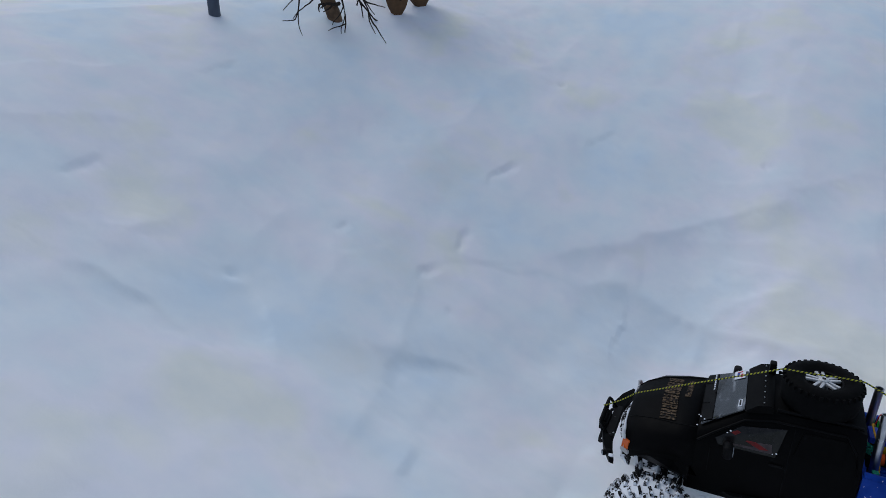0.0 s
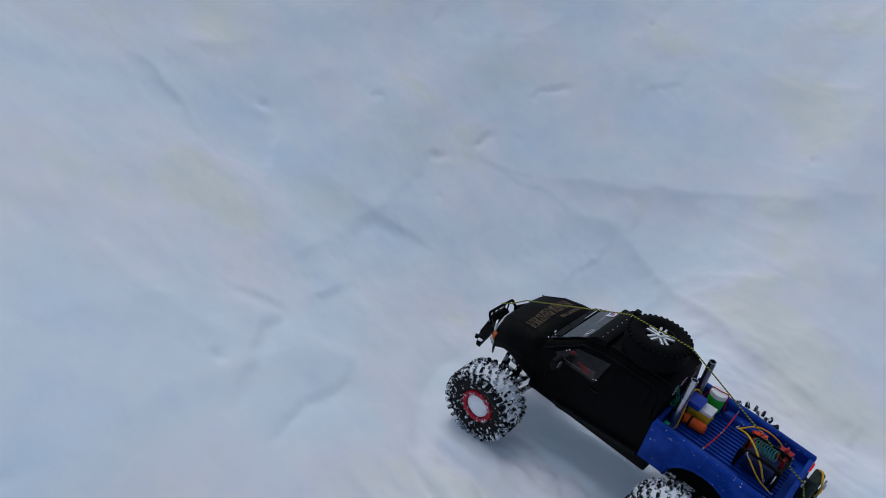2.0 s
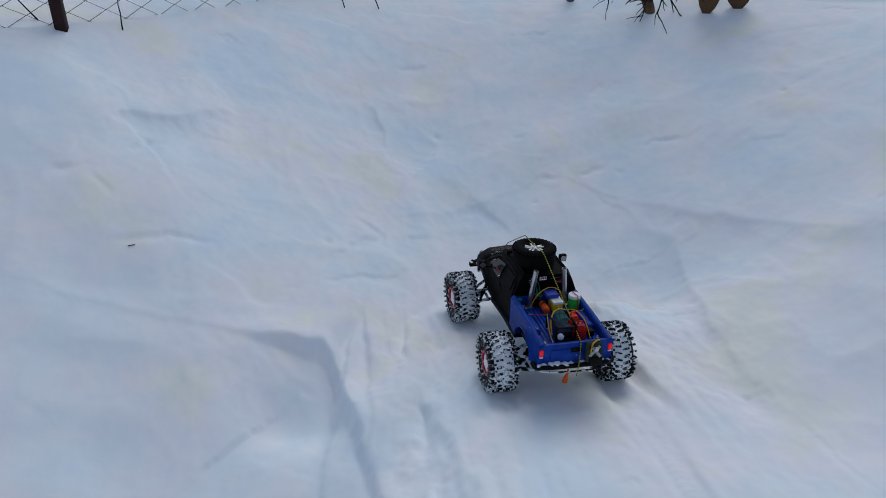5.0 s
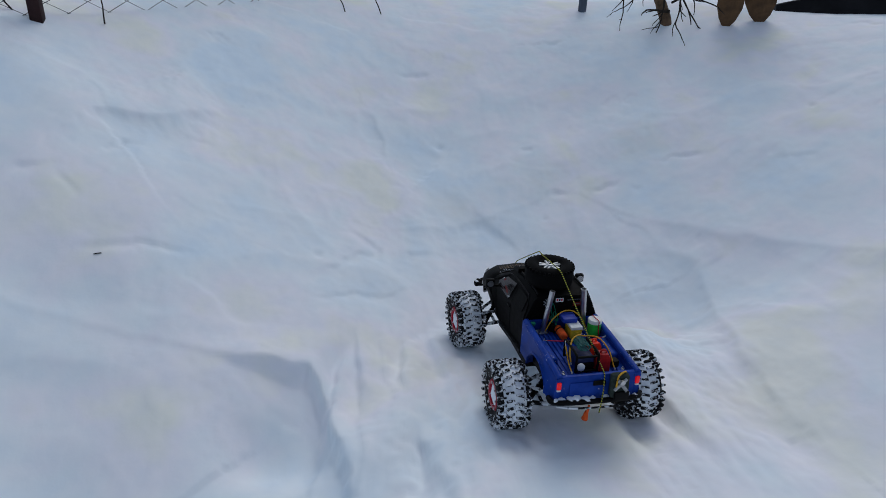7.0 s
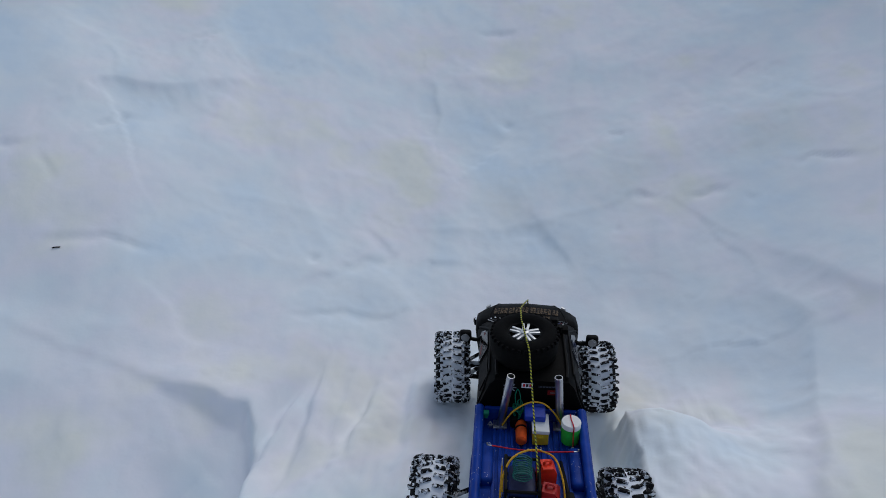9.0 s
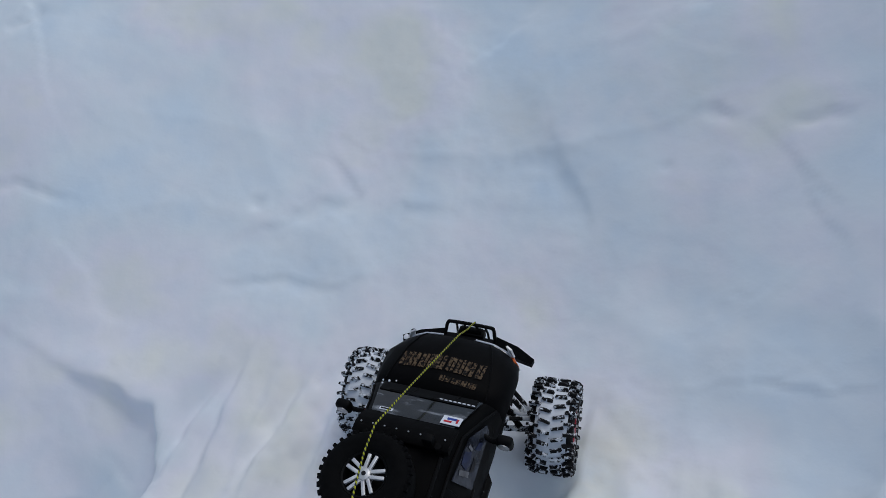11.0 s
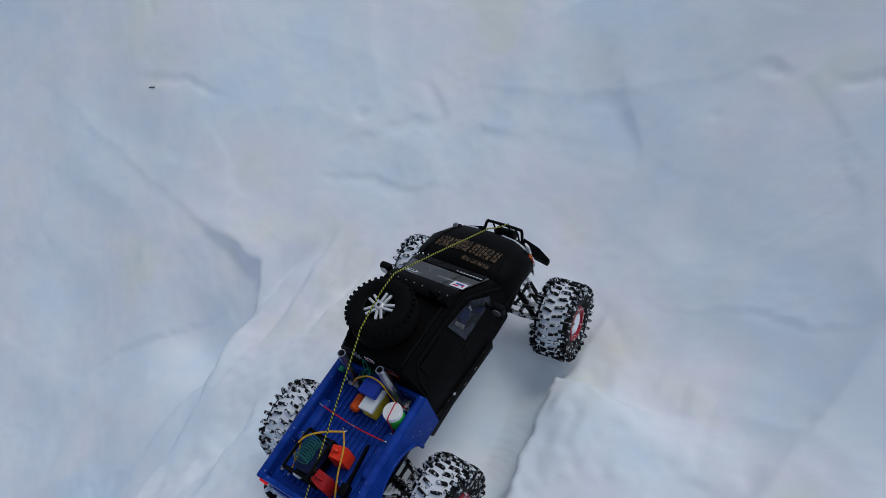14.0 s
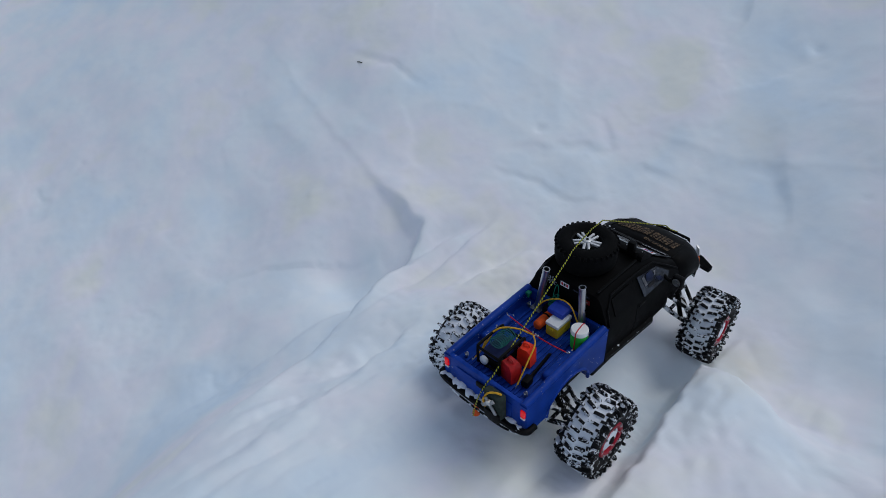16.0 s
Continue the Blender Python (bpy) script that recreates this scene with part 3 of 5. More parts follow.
def ground():
    xs, ys = spread(-2.3, 2.6, 0.0078, 450), spread(-1.3, 2.6, 0.0078, 450)
    X, Y = np.meshgrid(xs, ys)
    Z = height(X, Y)
    nx, ny = len(xs), len(ys)
    me = bpy.data.meshes.new("snow_ground")
    me.vertices.add(nx * ny)
    me.vertices.foreach_set("co", np.stack([X, Y, Z], -1).astype(np.float32).ravel())
    i = (np.arange(ny - 1)[:, None] * nx + np.arange(nx - 1)).ravel()
    quads = np.stack([i, i + 1, i + nx + 1, i + nx], -1).astype(np.int32)
    me.loops.add(quads.size)
    me.loops.foreach_set("vertex_index", quads.ravel())
    me.polygons.add(len(quads))
    me.polygons.foreach_set("loop_start", np.arange(0, quads.size, 4, dtype=np.int32))
    me.polygons.foreach_set("loop_total", np.full(len(quads), 4, np.int32))
    me.update(calc_edges=True)
    me.validate()
    me.polygons.foreach_set("use_smooth", np.ones(len(me.polygons), bool))
    me.materials.append(M_SNOW)
    tagged(new("ground", me), "trampled white snow sloping up round the truck", "snow", kind="structure")


ground()


def gz(x, y):
    return float(height(np.array([x]), np.array([y]))[0])


# ---- the model truck ----
truck = thing("pickup_truck", "radio controlled model pickup with black cab and blue bed in snow", "model truck")

# cab and hood shell: along y, half sections of (x, z) from the sill up to the middle
SECTIONS = [
    (0.000, [(0.094, 0.160), (0.100, 0.200), (0.099, 0.246), (0.078, 0.300), (0.068, 0.311), (0.0, 0.314)]),
    (0.020, [(0.095, 0.156), (0.101, 0.198), (0.100, 0.246), (0.079, 0.306), (0.068, 0.317), (0.0, 0.321)]),
    (0.145, [(0.096, 0.141), (0.102, 0.190), (0.101, 0.243), (0.079, 0.303), (0.068, 0.315), (0.0, 0.320)]),
    (0.188, [(0.096, 0.136), (0.103, 0.188), (0.102, 0.241), (0.080, 0.293), (0.070, 0.303), (0.0, 0.308)]),
    (0.235, [(0.097, 0.131), (0.104, 0.186), (0.104, 0.238), (0.093, 0.265), (0.083, 0.2755), (0.0, 0.281)]),
    (0.264, [(0.106, 0.180), (0.112, 0.205), (0.110, 0.236), (0.101, 0.252), (0.090, 0.2590), (0.0, 0.264)]),
    (0.300, [(0.112, 0.190), (0.117, 0.212), (0.115, 0.234), (0.105, 0.245), (0.086, 0.2530), (0.0, 0.258)]),
    (0.345, [(0.114, 0.186), (0.118, 0.206), (0.114, 0.226), (0.099, 0.2375), (0.077, 0.2465), (0.0, 0.252)]),
    (0.376, [(0.108, 0.170), (0.110, 0.192), (0.099, 0.213), (0.085, 0.226), (0.067, 0.2355), (0.0, 0.240)]),
    (0.392, [(0.098, 0.162), (0.098, 0.182), (0.087, 0.201), (0.074, 0.2145), (0.059, 0.2240), (0.0, 0.228)]),
]


def shell(bm, lo, hi):
    rows = []
    for y, half in SECTIONS[lo:hi]:
        pts = [(-x, z) for x, z in half] + [(x, z) for x, z in half[-2::-1]]
        rows.append([bm.verts.new((x, y, z)) for x, z in pts])
    n = len(rows[0])
    for A, B in zip(rows, rows[1:]):
        for k in range(n - 1):
            bm.faces.new((A[k], A[k + 1], B[k + 1], B[k]))
    return rows


def surface(y, u):
    """A point on the right half of the shell: u runs over the section's six points."""
    ys = [s[0] for s in SECTIONS]
    i = max(0, min(len(ys) - 2, sum(1 for v in ys if v <= y) - 1))
    f = (y - ys[i]) / (ys[i + 1] - ys[i])
    k = min(4, int(u))
    g = u - k
    a, b = SECTIONS[i][1], SECTIONS[i + 1][1]
    x0, z0 = a[k][0] + (a[k + 1][0] - a[k][0]) * g, a[k][1] + (a[k + 1][1] - a[k][1]) * g
    x1, z1 = b[k][0] + (b[k + 1][0] - b[k][0]) * g, b[k][1] + (b[k + 1][1] - b[k][1]) * g
    return Vector((x0 + (x1 - x0) * f, y, z0 + (z1 - z0) * f))


def cab():
    bm = bmesh.new()
    rows = shell(bm, 0, 6)
    bm.faces.new(rows[0][::-1])
    bm.faces.new(rows[-1])
    rounded(bm, 0.004, 2, 20)
    body = part("cab", bm, M_BLACK, truck, "satin black pickup cab flecked with snow")
    # lower hull between the wheels
    bm = bmesh.new()
    box(bm, (0, 0.125, 0.138), (0.190, 0.30, 0.034), 0.006)
    sill = part("sill", bm, M_PLASTIC, truck)
    for sx in (-1, 1):
        bm = bmesh.new()
        slab(bm, [(0.090 * sx, 0.000, 0.150), (0.104 * sx, 0.004, 0.149), (0.106 * sx, 0.190, 0.131), (0.090 * sx, 0.214, 0.128)], (0, 0, 0.010))
        rounded(bm, 0.002, 2)
        part("side_step", bm, M_STEP, sill, "black side step with bits of snow")
    # hood and fenders
    bm = bmesh.new()
    rows = shell(bm, 5, 10)
    bm.faces.new(rows[-1])
    rounded(bm, 0.0022, 1, 14)
    hood = part("hood", bm, M_BLACK, truck, "black hood with faded gold lettering")
    hood.modifiers.new("thick", "SOLIDIFY").thickness = 0.003
    # the recessed hood panel edge
    for sx in (-1, 1):
        bm = bmesh.new()
        tube(bm, [surface(y, 4.02) for y in (0.268, 0.30, 0.345, 0.376, 0.390)], 0.0013, 6)
        ob = part("hood_crease", bm, M_BLACK, hood)
        ob.scale.x = sx
    # glass
    def pane(name, pts, mat, parent, lift, label=""):
        bm = bmesh.new()
        P = [Vector(p) for p in pts]
        nrm = (P[1] - P[0]).cross(P[-1] - P[0]).normalized()
        slab(bm, [p + nrm * lift for p in P], nrm * 0.002)
        rounded(bm, 0.0008, 1)
        return part(name, bm, mat, parent, label, False)

    def windshield(x0, x1, y0, y1):
        def at(x, y):
            i = 3 if y < 0.235 else 4
            (ya, a), (yb, b) = SECTIONS[i], SECTIONS[i + 1]
            f = (y - ya) / (yb - ya)
            return Vector((x, y, a[4][1] + (b[4][1] - a[4][1]) * f + 0.0045))
        return at(x0, y0), at(x1, y0), at(x1, y1), at(x0, y1)

    a, b, c, d = windshield(-0.067, 0.067, 0.191, 0.259)
    c.x, d.x = 0.087, -0.087
    pane("windshield", [a, b, c, d], M_GLASS, truck, 0.0005, "dark glossy windshield")
    for sx in (-1, 1):
        pts = [surface(0.120, 2.86), surface(0.192, 2.84), surface(0.232, 2.56), surface(0.226, 2.18), surface(0.132, 2.02)]
        pts = [Vector((p.x * sx, p.y, p.z)) for p in (pts if sx > 0 else pts[::-1])]
        w = pane("side_window", pts[::-1], M_PANE if sx < 0 else M_PANE_LIGHT, truck, 0.0012, "grey clear side window with a printed inside")
        pts = [surface(0.028, 2.86), surface(0.094, 2.86), surface(0.104, 2.2), surface(0.030, 2.2)]
        pts = [Vector((p.x * sx, p.y, p.z)) for p in (pts if sx > 0 else pts[::-1])]
        pane("quarter_window", pts[::-1], M_BLACK, body, 0.0002, "blacked-out quarter window")
        # printed shapes and bits of snow seen in the side window
        nrm = Vector((0.93 * sx, 0, 0.36))

        def on_pane(y, u, lift=0.0036):
            p = surface(y, u)
            return Vector((p.x * sx, p.y, p.z)) + nrm * lift

        def print_patch(name, spots, mat, label="", lift=0.0036):
            for spot in spots:
                bm = bmesh.new()
                slab(bm, [on_pane(y, u, lift) for y, u in spot], nrm * 0.0005)
                part(name, bm, mat, w, label, False)

        if sx > 0:
            print_patch("window_print", [[(0.150, 2.74), (0.170, 2.80), (0.178, 2.55), (0.162, 2.42), (0.148, 2.50)], [(0.184, 2.45), (0.200, 2.40), (0.204, 2.24), (0.190, 2.22)]], M_DEEP, "dark blue print")
            print_patch("window_print", [[(0.134, 2.70), (0.141, 2.74), (0.150, 2.36), (0.141, 2.34)], [(0.180, 2.72), (0.186, 2.70), (0.183, 2.52), (0.178, 2.54)]], M_DUSK, "dull grey print")
            print_patch("window_print", [[(0.150, 2.33), (0.176, 2.36), (0.172, 2.22), (0.154, 2.21)]], M_INK)
        else:
            print_patch("window_stripe", [[(0.198, 2.74), (0.208, 2.70), (0.158, 2.16), (0.144, 2.18)]], M_DARKRED, "dark red stripe")
            print_patch("window_print", [[(0.140, 2.36), (0.204, 2.42), (0.214, 2.24), (0.138, 2.10)]], M_MAROON, "dull brown print", 0.0032)
            rnd = random.Random(14)
            for y, u, r in ((0.214, 2.72, 0.0015), (0.209, 2.77, 0.0018), (0.131, 2.14, 0.0018), (0.137, 2.11, 0.0013)):
                bm = bmesh.new()
                clod(bm, on_pane(y, u), r, rnd, 0.5)
                part("window_snow", bm, M_PACKED, w, "crumb of snow in the window corner")
        # mirror
        bm = bmesh.new()
        box(bm, (0.135 * sx, 0.209, 0.259), (0.026, 0.016, 0.026), 0.0078, None, 4)
        tube(bm, smooth_line([(0.098 * sx, 0.216, 0.252), (0.110 * sx, 0.213, 0.247), (0.122 * sx, 0.211, 0.250), (0.130 * sx, 0.210, 0.256)]), 0.0042, 8)
        mirror = part("mirror", bm, M_PLASTIC, truck, "black wing mirror")
        bm = bmesh.new()
        revolve(bm, [(0.0, 0.0005), (0.0, 0.0092), (0.001, 0.0092), (0.001, 0.0005)], 20, axis="x")
        bmesh.ops.transform(bm, matrix=Matrix.Translation((0.135 * sx, 0.2008, 0.259)) @ Matrix.Rotation(radians(-90), 4, "Z"), verts=bm.verts)
        part("mirror_glass", bm, M_MIRROR, mirror, "grey mirror glass")
        # door seams and handle
        bm = bmesh.new()
        tube(bm, [Vector((p.x * sx, p.y, p.z)) for p in (surface(0.112, 0.1), surface(0.112, 1.0), surface(0.112, 1.95), surface(0.108, 2.9))], 0.0011, 5)
        part("door_seam", bm, M_PLASTIC, body)
        bm = bmesh.new()
        tube(bm, [Vector((p.x * sx, p.y, p.z)) for p in (surface(0.238, 0.9), surface(0.238, 1.95))], 0.0011, 5)
        part("door_seam", bm, M_PLASTIC, body)
        bm = bmesh.new()
        p = surface(0.128, 1.72)
        box(bm, (p.x * sx, p.y, p.z), (0.006, 0.022, 0.006), 0.002)
        part("door_handle", bm, M_PLASTIC, body)
        # trim line over the windows
        bm = bmesh.new()
        tube(bm, [Vector((p.x * sx * 1.01, p.y, p.z + 0.001)) for p in (surface(0.006, 2.0), surface(0.012, 2.6), surface(0.03, 3.0), surface(0.145, 3.0), surface(0.188, 3.0), surface(0.235, 2.9), surface(0.262, 2.5))], 0.0022, 6)
        part("roof_trim", bm, M_PLASTIC, body)
    # upright black bar across the roof, with rivets
    bm = bmesh.new()
    slab(bm, [(-0.075, 0.146, 0.316), (-0.075, 0.147, 0.327), (-0.075, 0.154, 0.3295), (-0.075, 0.172, 0.3255), (-0.075, 0.191, 0.309), (-0.075, 0.189, 0.305)], (0.150, 0, 0))
    rounded(bm, 0.002, 2)
    visor = part("roof_bar", bm, M_BLACK, truck, "black roof bar with a row of rivets")
    bm = bmesh.new()
    cyl(bm, (0, -0.001, 0), (0, 0.0012, 0), 0.0013, seg=8)
    rivet = mesh_of("rivet", bm, M_STEEL, True)
    for k in range(8):
        ob = new("rivet", rivet)
        ob.parent = visor
        ob.matrix_basis = pose(-0.066 + 0.132 * k / 7, 0.163, 0.3278, 78)
    bm = bmesh.new()
    box(bm, (0.046, 0.153, 0.337), (0.016, 0.012, 0.028), 0.003)
    part("roof_clamp", bm, M_PLASTIC, visor)
    bm = bmesh.new()
    cyl(bm, (0.060, 0.150, 0.320), (0.060, 0.150, 0.334), 0.0050, seg=12)
    part("knob", bm, M_PLASTIC, visor)
    # raised gutter round the spare wheel's place on the roof
    bm = bmesh.new()
    tube(bm, [(0.064, 0.006, 0.318), (0.066, 0.03, 0.322), (0.066, 0.14, 0.320)], 0.003, 6)
    part("roof_rail", bm, M_PLASTIC, body)
    bm = bmesh.new()
    tube(bm, [(-0.064, 0.006, 0.318), (-0.066, 0.03, 0.322), (-0.066, 0.14, 0.320)], 0.003, 6)
    part("roof_rail", bm, M_PLASTIC, body)
    # dark blocks added as the shadow between hood and front wheels' arms
    for sx in (-1, 1):
        bm = bmesh.new()
        slab(bm, [(0.050 * sx, 0.262, 0.128), (0.104 * sx, 0.268, 0.150), (0.109 * sx, 0.300, 0.186), (0.108 * sx, 0.345, 0.184), (0.096 * sx, 0.380, 0.158), (0.050 * sx, 0.384, 0.132)], (0, 0, 0.028))
        rounded(bm, 0.003, 2)
        part("fender_shade", bm, M_PLASTIC, hood)
    # dark band added over the windshield's foot, for glass without reflection
    a, b, c, d = windshield(-0.080, 0.080, 0.243, 0.262)
    bm = bmesh.new()
    slab(bm, [p + Vector((0, 0, 0.0012)) for p in (a, b, c, d)], (0, 0, 0.0035))
    rounded(bm, 0.0012, 2)
    part("windshield_dark_band", bm, M_PLASTIC, hood)
    # wipers
    for x0, x1 in ((-0.02, -0.062), (0.05, 0.008)):
        bm = bmesh.new()
        tube(bm, [(x0, 0.262, 0.270), (x0 - 0.004, 0.250, 0.2755), (x1, 0.244, 0.2795)], 0.0012, 5)
        part("wiper", bm, M_PLASTIC, body)
    # crumbs of snow caught at the corner of the windshield
    rnd = random.Random(8)
    for x, y, z, r in ((-0.072, 0.262, 0.2735, 0.0020), (-0.081, 0.255, 0.2755, 0.0015), (-0.062, 0.266, 0.2695, 0.0014), (-0.087, 0.266, 0.2635, 0.0016)):
        bm = bmesh.new()
        clod(bm, (x, y, z), r, rnd, 0.6)
        part("snow_clump", bm, M_PACKED, hood, "crumb of snow")
    # front face: grille, chrome corner, amber lens
    bm = bmesh.new()
    box(bm, (0, 0.3940, 0.190), (0.120, 0.006, 0.040), 0.002)
    for k in range(4):
        box(bm, (0, 0.3975, 0.178 + 0.008 * k), (0.108, 0.003, 0.002), 0.0006)
    part("grille", bm, M_PLASTIC, hood)
    for sx in (-1, 1):
        bm = bmesh.new()
        slab(bm, [(0.060 * sx, 0.3955, 0.178), (0.092 * sx, 0.3905, 0.175), (0.093 * sx, 0.3895, 0.200), (0.062 * sx, 0.3945, 0.212)], (0, 0.005, 0))
        rounded(bm, 0.0012, 2)
        head = part("headlight", bm, M_CHROME, truck, "bright headlight")
        bm = bmesh.new()
        slab(bm, [(0.094 * sx, 0.3925, 0.180), (0.093 * sx, 0.3905, 0.198), (0.102 * sx, 0.3785, 0.200), (0.105 * sx, 0.3795, 0.183)], (0.003 * sx, 0.003, 0))
        rounded(bm, 0.0008, 1)
        part("indicator", bm, M_AMBER, head, "amber indicator lens")
        bm = bmesh.new()
        slab(bm, [(0.0955 * sx, 0.3945, 0.172), (0.1065 * sx, 0.3790, 0.172), (0.1065 * sx, 0.3785, 0.181), (0.0955 * sx, 0.3935, 0.180)], (0.003 * sx, 0.003, 0))
        slab(bm, [(0.0880 * sx, 0.3955, 0.200), (0.0985 * sx, 0.3885, 0.200), (0.0930 * sx, 0.3925, 0.216), (0.0840 * sx, 0.3965, 0.219)], (0.002 * sx, 0.003, 0))
        rounded(bm, 0.0008, 1)
        part("headlight_wrap", bm, M_CHROME, head, "bright corner of the headlight")
        bm = bmesh.new()
        tube(bm, [(0.030 * sx, 0.3965, 0.223), (0.062 * sx, 0.3965, 0.218), (0.084 * sx, 0.3935, 0.208), (0.096 * sx, 0.3915, 0.198), (0.100 * sx, 0.3905, 0.182)], 0.0017, 6)
        part("headlight_trim", bm, M_STICKER, hood, "white trim above the headlight")
        bm = bmesh.new()
        slab(bm, [(0.080 * sx, 0.3935, 0.140), (0.104 * sx, 0.3755, 0.144), (0.106 * sx, 0.3735, 0.166), (0.082 * sx, 0.3935, 0.168)], (0, 0.004, 0))
        rounded(bm, 0.001, 1)
        part("bumper_corner", bm, M_ARM, hood)
    # lettering on the hood as plain strokes
    rnd = random.Random(4)
    bm = bmesh.new()
    def hz(x, y):
        p = surface(y, 4.0)
        q = surface(y, 5.0)
        return q.z + (p.z - q.z) * min(1, abs(x) / p.x)
    def bar(x0, y0, x1, y1, w):
        p, q = Vector((x0, y0, hz(x0, y0) + 0.0011)), Vector((x1, y1, hz(x1, y1) + 0.0011))
        d = q - p
        n = Vector((-d.y, d.x, 0)).normalized() * w / 2
        slab(bm, [p + n, p - n, q - n, q + n], (0, 0, 0.0007))
    def line(x, end, y0, tall, wide):
        while x < end:
            w = wide * rnd.uniform(0.75, 1.2)
            lo, hi = y0 - tall / 2 - 0.06 * abs(x), y0 + tall / 2 - 0.06 * abs(x)
            bar(x, lo, x + 0.1 * tall, hi, w * 0.46)
            bar(x + w * 0.62, lo, x + w * 0.62 + 0.1 * tall, hi, w * 0.40)
            y = rnd.choice((lo + 0.12 * tall, (lo + hi) / 2, hi - 0.12 * tall))
            bar(x, y, x + w * 0.62, y, 0.18 * tall)
            x += w * 1.28
    line(-0.074, 0.074, 0.324, 0.029, 0.0138)
    line(0.004, 0.066, 0.293, 0.011, 0.0072)
    part("hood_lettering", bm, M_GOLD, hood, "faded gold letter shapes", False)
    # stickers
    def sticker(name, c, size, rot, mat, bars, parent, label):
        bm = bmesh.new()
        box(bm, c, (size[0], size[1], 0.0008), 0.0, rot)
        st = part(name, bm, mat, truck, label, False)
        for bx, by, sx_, sy_, bmat in bars:
            bm = bmesh.new()
            cc = Vector(c) + rot @ Vector((bx, by, 0.0007))
            box(bm, cc, (sx_, sy_, 0.0006), 0.0, rot)
            part("print_bar", bm, bmat, st, smooth=False)
    slope = Matrix.Rotation(-math.atan2(0.0275, 0.047), 3, "X")
    sticker("windshield_sticker", (0.058, 0.2055, 0.3015), (0.030, 0.021, 0), slope, M_STICKER,
            [(-0.005, -0.004, 0.012, 0.004, M_STICK_RED), (0.0, 0.003, 0.015, 0.005, M_STICK_BLUE), (0.009, 0.0, 0.003, 0.010, M_STICK_RED)], body, "white sticker with blue and red print")
    sticker("windshield_sticker", (-0.046, 0.200, 0.3047), (0.022, 0.007, 0), slope, M_STICKER,
            [(0.0, 0.0, 0.017, 0.003, M_INK)], body, "white sticker with dark print")
    sticker("windshield_sticker", (0.050, 0.247, 0.2775), (0.062, 0.004, 0), slope, M_GLASS,
            [(-0.026 + 0.0075 * k, 0, 0.005, 0.0026, M_STICKER) for k in range(8)], body, "line of small white print")
    back = Matrix.Rotation(radians(90), 3, "X")
    sticker("rear_sticker", (-0.008, -0.0012, 0.302), (0.021, 0.011, 0), back, M_STICKER,
            [(-0.006, 0.0008, 0.0042, 0.0062, M_STICK_RED), (0.0, 0.0008, 0.0042, 0.0062, M_INK), (0.006, 0.0008, 0.0042, 0.0062, M_STICK_RED)], body, "white sticker with red and black letter shapes")
    sticker("rear_sticker", (0.042, -0.0012, 0.288), (0.024, 0.011, 0), back, M_DARKRED,
            [(0, 0, 0.015, 0.0022, M_DUSK)], body, "red oval sticker")
    sticker("rear_sticker", (0.032, -0.0012, 0.301), (0.040, 0.004, 0), back, M_INK,
            [(-0.015 + 0.0058 * k, 0, 0.0038, 0.002, M_GREYPOST) for k in range(6)], body, "grey print on black")
    bm = bmesh.new()
    for k in range(9):
        a = 2 * math.pi * k / 9
        box(bm, (-0.040 + 0.009 * math.cos(a), -0.0012, 0.296 + 0.009 * math.sin(a)), (0.006, 0.0008, 0.002), 0, Matrix.Rotation(-a, 3, "Y"))
    for k in range(3):
        box(bm, (-0.045 + 0.005 * k, -0.0012, 0.296), (0.0026, 0.0008, 0.006))
    part("rear_emblem", bm, M_EMBLEM, body, "pale round emblem", False)


cab()


